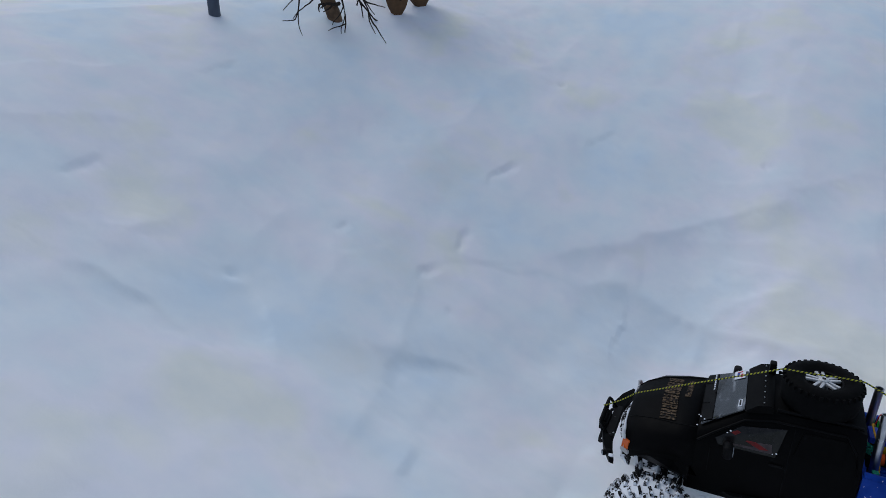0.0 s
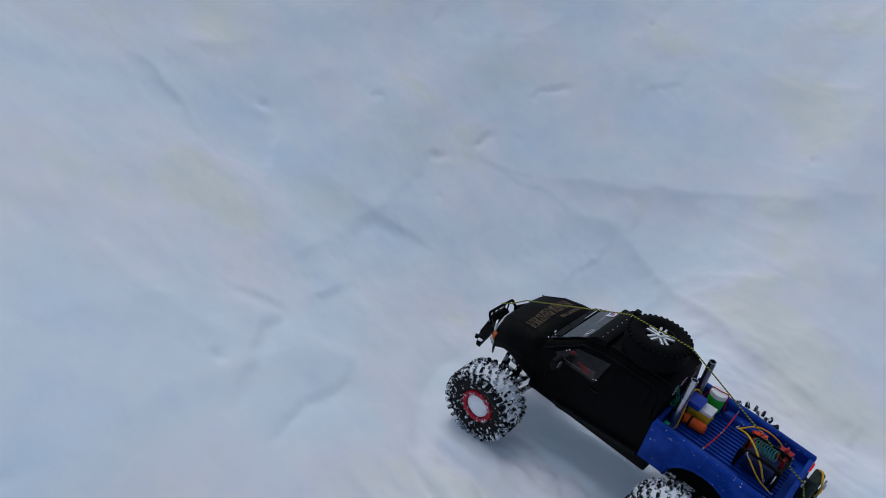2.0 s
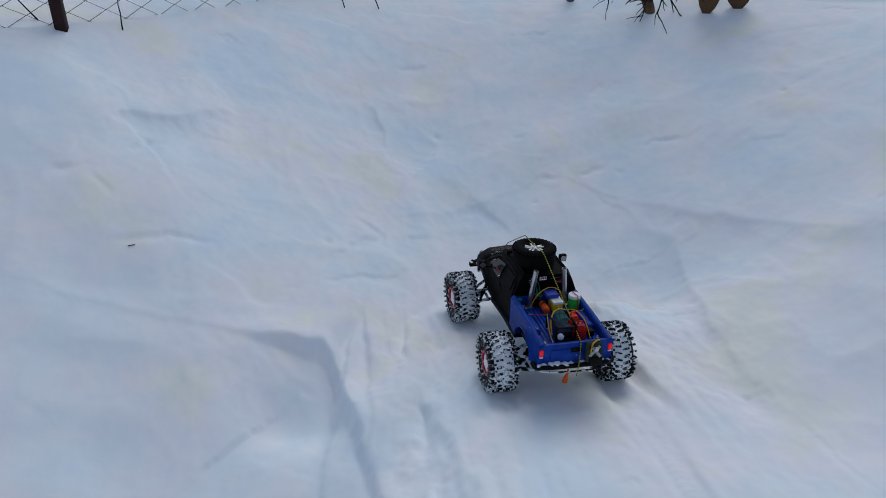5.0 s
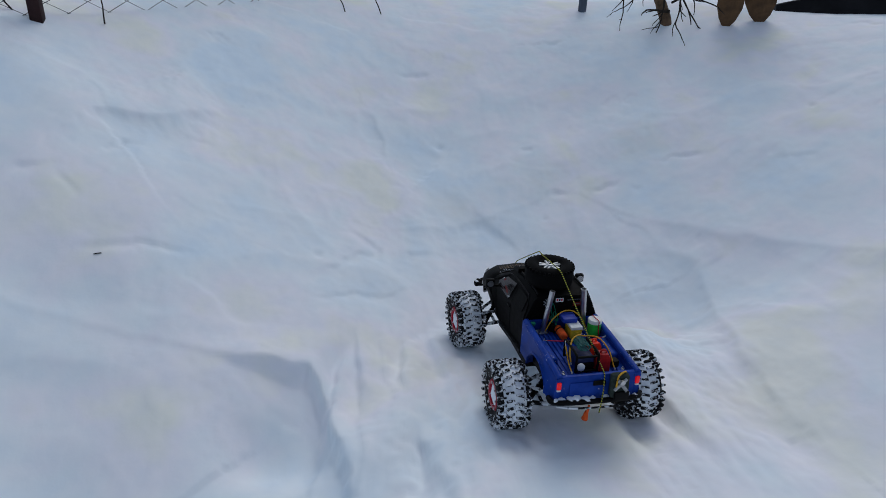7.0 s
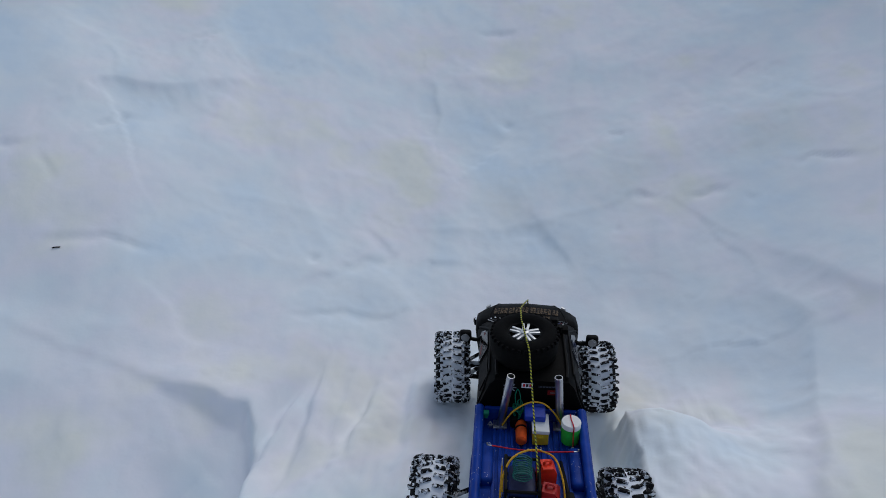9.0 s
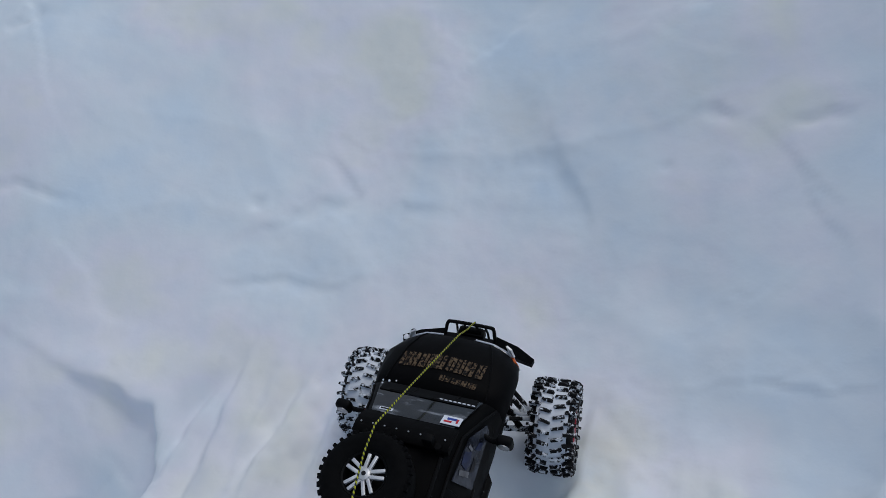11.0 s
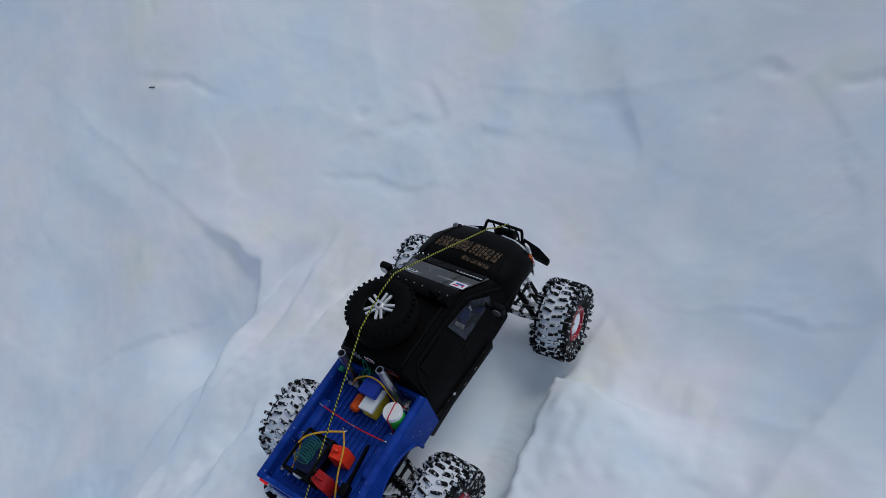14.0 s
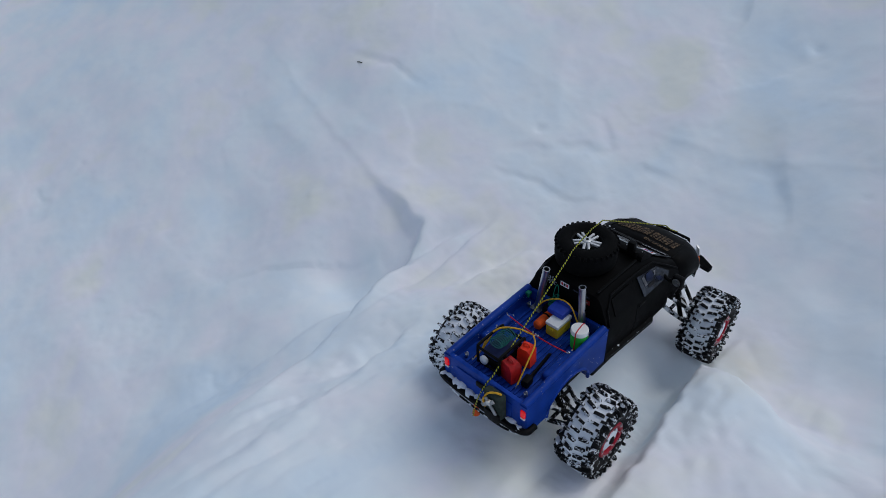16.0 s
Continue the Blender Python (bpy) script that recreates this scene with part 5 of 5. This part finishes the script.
def load():
    t = thing("tub", "bright green tub with white lid and red cord", "tub", (0.071, -0.056, FLOOR))
    bm = bmesh.new()
    revolve(bm, [(0.0, 0.015), (0.001, 0.0162), (0.034, 0.0172), (0.036, 0.017)], 28, axis="z")
    part("wall", bm, M_GREEN, t)
    bm = bmesh.new()
    revolve(bm, [(0.0362, 0.0176), (0.0445, 0.0176), (0.0462, 0.0165), (0.0464, 0.0005)], 28, axis="z")
    part("lid", bm, M_WHITE, t, "white lid")
    bm = bmesh.new()
    tube(bm, smooth_line([(0.004, -0.022, 0.006), (0.003, -0.0185, 0.03), (0.003, -0.017, 0.047), (0.0, 0.0, 0.0482), (-0.001, 0.016, 0.0475), (-0.001, 0.0195, 0.03), (0.0, 0.026, 0.008)], 6), 0.0011, 6)
    part("cord", bm, M_CORD_R, t, "red cord over the lid")

    t = thing("cool_box", "yellow toy cool box with white rim", "cool box", (0.017, -0.050, FLOOR))
    bm = bmesh.new()
    box(bm, (0, 0, 0.0135), (0.029, 0.046, 0.027), 0.003)
    part("box", bm, M_YELLOW, t)
    bm = bmesh.new()
    box(bm, (0, 0, 0.0305), (0.031, 0.048, 0.008), 0.002)
    part("lid", bm, M_WHITE, t, "white lid")
    bm = bmesh.new()
    box(bm, (0.0, -0.024, 0.019), (0.010, 0.003, 0.004), 0.0008)
    part("clasp", bm, M_YELLOW, t)
    t = thing("blue_box", "small blue plastic case lying on the cool box", "case", (0.007, -0.033, FLOOR + 0.0345))
    bm = bmesh.new()
    box(bm, (0, 0, 0.0068), (0.038, 0.036, 0.013), 0.003, Matrix.Rotation(0.02, 3, "X"))
    part("case", bm, M_BLUE_LID, t)

    t = thing("bed_roll", "orange rolled bag with a black strap", "rolled bag", (-0.017, -0.052, FLOOR + 0.0105))
    bm = bmesh.new()
    revolve(bm, [(-0.026, 0.001), (-0.026, 0.007), (-0.023, 0.0100), (0.0, 0.0106), (0.021, 0.0102), (0.024, 0.008), (0.024, 0.001)], 22, axis="x")
    bmesh.ops.transform(bm, matrix=Matrix.Rotation(radians(90), 4, "Z"), verts=bm.verts)
    for v in bm.verts:
        v.co += 0.0009 * noise.noise_vector(v.co * 120)
    part("bag", bm, M_ORANGE, t)
    bm = bmesh.new()
    revolve(bm, [(0.004, 0.0112), (0.008, 0.0112)], 22, axis="x")
    bmesh.ops.transform(bm, matrix=Matrix.Rotation(radians(90), 4, "Z"), verts=bm.verts)
    part("strap", bm, M_PLASTIC, t)

    # tangle of green cord by the stack
    t = thing("cord_bundle", "bundle of green cord", "cord", (-0.022, -0.012, FLOOR + 0.026))
    rnd = random.Random(21)
    bm = bmesh.new()
    for k in range(9):
        c = Vector((rnd.uniform(-0.006, 0.004), rnd.uniform(-0.006, 0.006), rnd.uniform(0, 0.012)))
        tilt = Matrix.Rotation(rnd.uniform(-0.7, 0.7), 3, "X") @ Matrix.Rotation(rnd.uniform(-0.5, 0.5), 3, "Y")
        loop = [c + tilt @ Vector((0.006 * math.cos(a), 0.014 * math.sin(a), 0)) for a in (2 * math.pi * j / 16 for j in range(17))]
        tube(bm, loop, 0.0010, 5)
    tube(bm, smooth_line([(0.004, 0.0, 0.01), (0.002, 0.008, 0.03), (-0.003, 0.010, 0.042), (-0.007, 0.008, 0.030), (-0.006, 0.002, 0.012)]), 0.0010, 5)
    part("cord", bm, M_TEAL, t)
    t = thing("tool_roll", "small black pouch in the bed", "pouch", (-0.030, -0.020, FLOOR))
    bm = bmesh.new()
    box(bm, (0, 0, 0.011), (0.016, 0.028, 0.022), 0.006)
    part("pouch", bm, M_PLASTIC, t)
    # the small green tag at the front corner of the bed
    t = thing("tag", "small dark green tag in the bed corner", "tag", (-0.082, -0.022, 0.2400))
    bm = bmesh.new()
    box(bm, (0, 0, 0.010), (0.010, 0.010, 0.006), 0.001)
    box(bm, (0, 0, 0.003), (0.006, 0.006, 0.008), 0.001)
    part("plate", bm, M_TEAL, t)

    # generator pack
    t = thing("generator", "blue and black toy generator in a black tube frame", "generator", (-0.018, -0.186, FLOOR))
    t.scale = (1.10, 1.08, 1.20)
    bm = bmesh.new()
    box(bm, (0, 0, 0.017), (0.040, 0.052, 0.026), 0.004)
    part("engine", bm, M_NAVY, t, "dark blue housing")
    bm = bmesh.new()
    box(bm, (0.0, -0.024, 0.011), (0.038, 0.010, 0.016), 0.003)
    box(bm, (0.014, 0.006, 0.013), (0.016, 0.04, 0.020), 0.004)
    part("engine_block", bm, M_PLASTIC, t)
    bm = bmesh.new()
    revolve(bm, [(-0.003, 0.001), (-0.003, 0.0078), (0.002, 0.0085), (0.004, 0.006), (0.0045, 0.001)], 20, axis="x")
    bmesh.ops.transform(bm, matrix=Matrix.Translation((-0.012, -0.033, 0.013)) @ Matrix.Rotation(radians(-90), 4, "Z"), verts=bm.verts)
    part("cap", bm, M_STICKER, t, "pale round cap")
    for sx in (-1, 1):
        bm = bmesh.new()
        x = 0.0245 * sx
        tube(bm, smooth_line([(x, -0.034, 0.003), (x, -0.035, 0.034), (x, -0.028, 0.041), (x, 0.026, 0.041), (x, 0.034, 0.034), (x, 0.033, 0.003)], 5), 0.0028, 7)
        part("frame_hoop", bm, M_PLASTIC, t)
    for y in (-0.034, 0.033):
        for z in (0.005, 0.036):
            bm = bmesh.new()
            tube(bm, [(-0.0245, y, z), (0.0245, y, z)], 0.0025, 7)
            part("cross_bar", bm, M_PLASTIC, t)
    t2 = thing("hose_coil", "coil of dark green hose lying on the generator", "hose", (-0.018, -0.182, FLOOR + 0.048))
    bm = bmesh.new()
    coil = []
    for k in range(16 * 9 + 1):
        a = 2 * math.pi * k / 16
        coil.append(Vector((0.015 * math.cos(a) + 0.001 * math.sin(k * 0.7), -0.022 + 0.044 * k / (16 * 9) + 0.005 * math.sin(a), 0.0065 + 0.0055 * math.sin(a))))
    tube(bm, coil, 0.0011, 6)
    part("coil", bm, M_HOSE, t2)

    # fuel cans
    for x, y, mat, lab, w, rz in ((0.026, -0.172, M_JUG, "orange-red toy fuel can", 0.028, 0.25), (0.024, -0.222, M_CAN_RED, "red toy fuel can", 0.031, -0.1)):
        t = thing("fuel_can", lab + " standing in the bed", "fuel can", (x, y, FLOOR), "fuel cans in the bed")
        t.rotation_euler.z = rz
        t.scale = (1.08, 1.15, 1.15)
        bm = bmesh.new()
        slab(bm, [(-w / 2, 0, 0), (w / 2, 0, 0), (w / 2, 0, 0.030), (w * 0.30, 0, 0.038), (-w * 0.34, 0, 0.038), (-w / 2, 0, 0.032)], (0, 0.020, 0))
        rounded(bm, 0.0045, 3)
        for v in bm.verts:
            v.co += 0.0034 * noise.noise_vector(v.co * 75 + Vector((x * 90, 0, 0)))
        part("can", bm, mat, t)
        bm = bmesh.new()
        cyl(bm, (-w * 0.4, 0.010, 0.034), (-w * 0.52, 0.010, 0.043), 0.0035, seg=10)
        part("spout", bm, M_PLASTIC, t)
        bm = bmesh.new()
        tube(bm, smooth_line([(-w * 0.2, 0.010, 0.037), (-w * 0.1, 0.010, 0.044), (w * 0.15, 0.010, 0.044), (w * 0.24, 0.010, 0.037)]), 0.002, 6)
        part("grip", bm, mat, t)
    # saw
    t = thing("saw", "black toy chainsaw bar lying in the bed", "saw", (0.055, -0.158, FLOOR))
    t.rotation_euler.z = 0.12
    bm = bmesh.new()
    slab(bm, [(-0.002, -0.042, 0.004), (-0.002, 0.034, 0.006), (-0.002, 0.041, 0.010), (-0.002, 0.034, 0.015), (-0.002, -0.042, 0.013)], (0.004, 0, 0))
    rounded(bm, 0.001, 1)
    part("bar", bm, M_PLASTIC, t)
    bm = bmesh.new()
    box(bm, (0, -0.046, 0.010), (0.016, 0.022, 0.018), 0.004)
    part("motor", bm, M_PLASTIC, t)

    # elastic cords
    def cord(pts, mat, lab, r=0.0017):
        ob = thing("elastic_cord", lab, "elastic cord", pts[0], "elastic cords over the load")
        o = Vector(pts[0])
        bm = bmesh.new()
        tube(bm, [p - o for p in smooth_line(pts, 7)], r, 7)
        part("cord", bm, mat, ob)
        for p, q in ((pts[0], pts[1]), (pts[-1], pts[-2])):
            d = (Vector(p) - Vector(q)).normalized()
            bm = bmesh.new()
            p = Vector(p) - o
            tube(bm, smooth_line([p, p + d * 0.006, p + d * 0.009 + Vector((0, 0, 0.003)), p + d * 0.006 + Vector((0, 0, 0.005))]), 0.0011, 6)
            part("hook", bm, M_STEEL, ob)

    cord([(-0.070, -0.098, 0.243), (-0.03, -0.101, 0.240), (0.0, -0.103, 0.240)], M_CORD_R, "red elastic cord hooked across the bed", 0.0014)
    cord([(0.002, -0.103, 0.240), (0.035, -0.103, 0.240), (0.074, -0.102, 0.243)], M_CORD_R, "red elastic cord hooked across the bed", 0.0014)
    cord([(-0.052, -0.034, 0.232), (-0.034, -0.030, 0.262), (-0.005, -0.022, 0.279), (0.022, -0.022, 0.279), (0.044, -0.030, 0.262), (0.060, -0.034, 0.234)], M_CORD_Y, "yellow elastic cord arched over the cases", 0.0016)
    cord([(-0.050, -0.204, 0.246), (-0.049, -0.190, 0.268), (-0.036, -0.168, 0.284), (-0.012, -0.145, 0.281), (0.010, -0.126, 0.266)], M_CORD_Y, "yellow elastic cord over the generator", 0.0019)
    cord([(-0.054, -0.222, 0.232), (-0.053, -0.198, 0.242), (-0.051, -0.168, 0.268)], M_CORD_Y, "yellow elastic cord down the frame", 0.0016)
    cord([(0.012, -0.126, 0.266), (0.036, -0.152, 0.275), (0.048, -0.190, 0.264), (0.052, -0.222, 0.234)], M_CORD_Y, "yellow elastic cord over the fuel can", 0.0016)

    # bag and shackle hung on the tailgate
    t = thing("canvas_bag", "dark green canvas bag with steel shackle hung on the tailgate", "bag", (0.042, -0.274, 0.185))
    bm = bmesh.new()
    box(bm, (0, 0, 0.036), (0.044, 0.020, 0.060), 0.008, None, 3)
    for v in bm.verts:
        v.co += 0.0025 * noise.noise_vector(v.co * 55)
    part("bag", bm, M_BAG, t)
    bm = bmesh.new()
    box(bm, (0.004, -0.012, 0.014), (0.036, 0.006, 0.022), 0.003)
    part("pocket", bm, M_PLASTIC, t)
    bm = bmesh.new()
    for rz, c in ((0.9, (0.002, -0.0145, 0.042)), (-0.8, (-0.004, -0.0155, 0.046))):
        box(bm, c, (0.040, 0.003, 0.008), 0.0012, Matrix.Rotation(rz, 3, "Y"))
    part("jack_arm", bm, M_DULL, t, "dull steel cross arms")
    bm = bmesh.new()
    cyl(bm, (0.0, -0.0135, 0.052), (0.0, -0.0195, 0.052), 0.0058, seg=14)
    part("ring_bolt", bm, M_STEEL, t)
    bm = bmesh.new()
    tube(bm, smooth_line([(-0.012, -0.013, 0.030), (-0.014, -0.016, 0.050), (-0.008, -0.010, 0.066), (0.006, -0.004, 0.072), (0.014, 0.002, 0.068)]), 0.0021, 7)
    part("loop", bm, M_CORD_Y, t, "yellow elastic loop")


load()


# ---- edge of the yard: fence, posts, sapling, boards ----
FENCE0, FENCE1 = Vector((-1.60, 1.47, 0)), Vector((0.50, 3.22, 0))
ALONG = (FENCE1 - FENCE0).normalized()


def fence():
    t = thing("chain_link_fence", "dark chain-link wire fence half buried in snow", "fence", (-1.60, 1.47, gz(-1.60, 1.47)))
    o = Vector(t.location)
    P, n = 0.080, 22
    for lo, hi in ((-1.5, 0.0), (0.0, 1.5), (1.5, 3.0), (3.0, 4.5), (4.5, 6.5)):
        bm = bmesh.new()
        k = int(lo / P)
        while k * P < hi:
            c = FENCE0 + ALONG * (k * P)
            z0 = gz(c.x, c.y) - 0.05 - o.z
            z0 = math.floor(z0 / P) * P
            pts = []
            for j in range(n):
                q = c + ALONG * (P * 0.49 * (1 if (j + k) % 2 else -1)) - o
                pts.append(Vector((q.x, q.y, z0 + j * P * 0.5)) + Vector((ALONG.y, -ALONG.x, 0)) * 0.002)
            tube(bm, pts, 0.0022, 4)
            k += 1
        part("wire_mesh", bm, M_WIRE, t)
    bm = bmesh.new()
    c = FENCE0 - o
    box(bm, (c.x, c.y - 0.03, gz(-1.60, 1.47) - o.z + 0.65), (0.045, 0.045, 1.5), 0.006, Matrix.Rotation(-0.02, 3, "Y"))
    part("post", bm, M_POST, t, "dark brown square post")


fence()


def steel_post(x, y):
    t = thing("steel_post", "grey round steel post standing in the snow", "post", (x, y, gz(x, y)))
    bm = bmesh.new()
    cyl(bm, (0, 0, -0.05), (0.01, 0, 1.3), 0.022, seg=14)
    part("tube", bm, M_GREYPOST, t)
    bm = bmesh.new()
    cyl(bm, (0.01, 0, 1.295), (0.01, 0, 1.315), 0.025, 0.021, seg=14)
    part("cap", bm, M_GREYPOST, t)


steel_post(0.87, 2.18)


def twig(bm, p, d, length, r, rnd, depth):
    pts = [Vector(p)]
    d = Vector(d).normalized()
    n = 6
    for k in range(n):
        d = (d + 0.22 * Vector((rnd.uniform(-1, 1), rnd.uniform(-1, 1), rnd.uniform(-1, 1)))).normalized()
        pts.append(pts[-1] + d * length / n)
    tube(bm, pts, r, 6, taper=0.45)
    if depth:
        for k in range(2, n + 1):
            if rnd.random() < 0.75:
                side = (d + 0.9 * Vector((rnd.uniform(-1, 1), rnd.uniform(-1, 1), rnd.uniform(-0.6, 0.9)))).normalized()
                twig(bm, pts[k], side, length * 0.42, r * 0.55, rnd, depth - 1)


def sapling():
    x, y = 1.19, 1.86
    z = gz(x, y)
    t = thing("sapling", "leaning bare sapling trunk with dark twigs in the snow", "tree", (x, y, z))
    bm = bmesh.new()
    tube(bm, smooth_line([(0.02, 0, -0.08), (0.0, 0, 0.02), (-0.05, 0.02, 0.14), (-0.13, 0.05, 0.36), (-0.22, 0.08, 0.8)], 5), 0.031, 12, taper=0.7)
    for v in bm.verts:
        v.co += 0.004 * noise.noise_vector(v.co * 14)
    part("trunk", bm, M_WOOD, t)
    rnd = random.Random(5)
    for p, d, ln, r in (((0.0, -0.03, 0.06), (-0.9, -0.1, -0.25), 0.12, 0.008), ((-0.02, -0.05, 0.20), (0.55, -0.3, -0.70), 0.26, 0.006), ((-0.26, -0.04, 0.22), (0.05, -0.2, -0.9), 0.22, 0.005),
                        ((-0.03, -0.04, 0.16), (0.85, -0.3, -0.35), 0.27, 0.006), ((-0.04, -0.02, 0.20), (-0.85, -0.1, -0.15), 0.26, 0.005), ((0.02, -0.06, 0.22), (0.12, -0.3, -0.9), 0.27, 0.006),
                        ((0.0, -0.04, 0.10), (0.75, -0.2, 0.35), 0.24, 0.006), ((-0.05, -0.05, 0.14), (-0.1, -0.4, -0.75), 0.20, 0.005), ((-0.03, -0.03, 0.12), (0.55, 0.1, 0.6), 0.25, 0.006)):
        bm = bmesh.new()
        twig(bm, p, d, ln, r, rnd, 1)
        part("twig", bm, M_TWIG, t)


sapling()


def boards():
    for k, (dx, tilt) in enumerate(((0.0, 0.06), (0.16, -0.10))):
        x, y = 1.43 + dx, 1.70 - dx * 0.2
        t = thing("board", "brown weathered board with a rounded pointed end in the snow", "board", (x, y, gz(x, y)), "boards by the fence")
        t.rotation_euler = (0, tilt, radians(-28))
        bm = bmesh.new()
        w = 0.062 + 0.012 * k
        out = [(-w, 0, 0.16), (-w * 0.95, 0, 0.09), (-w * 0.62, 0, 0.035), (-w * 0.1, 0, -0.015), (w * 0.15, 0, -0.015), (w * 0.66, 0, 0.03), (w * 0.96, 0, 0.085), (w, 0, 0.16), (w * 0.96, 0, 0.7), (-w * 0.96, 0, 0.7)]
        slab(bm, out, (0, 0.02, 0))
        rounded(bm, 0.004, 2)
        part("plank", bm, M_BOARD, t)
    x, y = 2.09, 1.54
    t = thing("rubber_sheet", "black rubber sheet edge sagging along the fence", "sheet", (x, y, gz(x, y)))
    bm = bmesh.new()
    rows = []
    for k in range(25):
        u = k / 24
        px, py = -0.35 + 1.9 * u, 0.22 - 0.75 * u
        zb = gz(x + px, y + py) - gz(x, y) - 0.02
        zt = zb + 0.05 + 0.07 * math.sin(math.pi * min(1, u * 1.6)) ** 0.7
        rows.append([bm.verts.new((px, py, zb)), bm.verts.new((px + 0.01, py + 0.02, zt)), bm.verts.new((px + 0.02, py + 0.05, zt)), bm.verts.new((px + 0.02, py + 0.06, zb))])
    for A, B in zip(rows, rows[1:]):
        for j in range(4):
            bm.faces.new((A[j], A[(j + 1) % 4], B[(j + 1) % 4], B[j]))
    bm.faces.new(rows[0])
    bm.faces.new(rows[-1][::-1])
    part("sheet", bm, M_SHEET, t)


boards()


def stalks():
    rnd = random.Random(12)
    for x, y, h, lean in ((-1.66, 1.46, 0.26, -0.5), (-1.60, 1.43, 0.20, -0.8), (-1.38, 1.55, 0.20, -0.15), (-0.39, 2.20, 0.20, -0.1), (-0.20, 2.22, 0.22, -0.2)):
        t = thing("dry_stalk", "thin dark dry stalk sticking out of the snow", "stalk", (x, y, gz(x, y)), "dry stalks by the fence")
        bm = bmesh.new()
        twig(bm, (0, 0, -0.03), (lean, 0.05, 1), h, 0.0035, rnd, 0)
        part("stem", bm, M_TWIG, t)


stalks()


def twig_bit():
    """A broken bit of twig lying on the crust."""
    x, y = -1.235, 0.485
    t = thing("twig_bit", "short broken dark twig lying on the snow", "twig", (x, y, gz(x, y)))
    bm = bmesh.new()
    ends = [(-0.010, -0.002), (-0.003, 0.001), (0.010, 0.003)]
    tube(bm, smooth_line([(dx, dy, gz(x + dx, y + dy) - gz(x, y) + 0.0022) for dx, dy in ends], 3), 0.0016, 7)
    part("stem", bm, M_TWIG, t)


twig_bit()
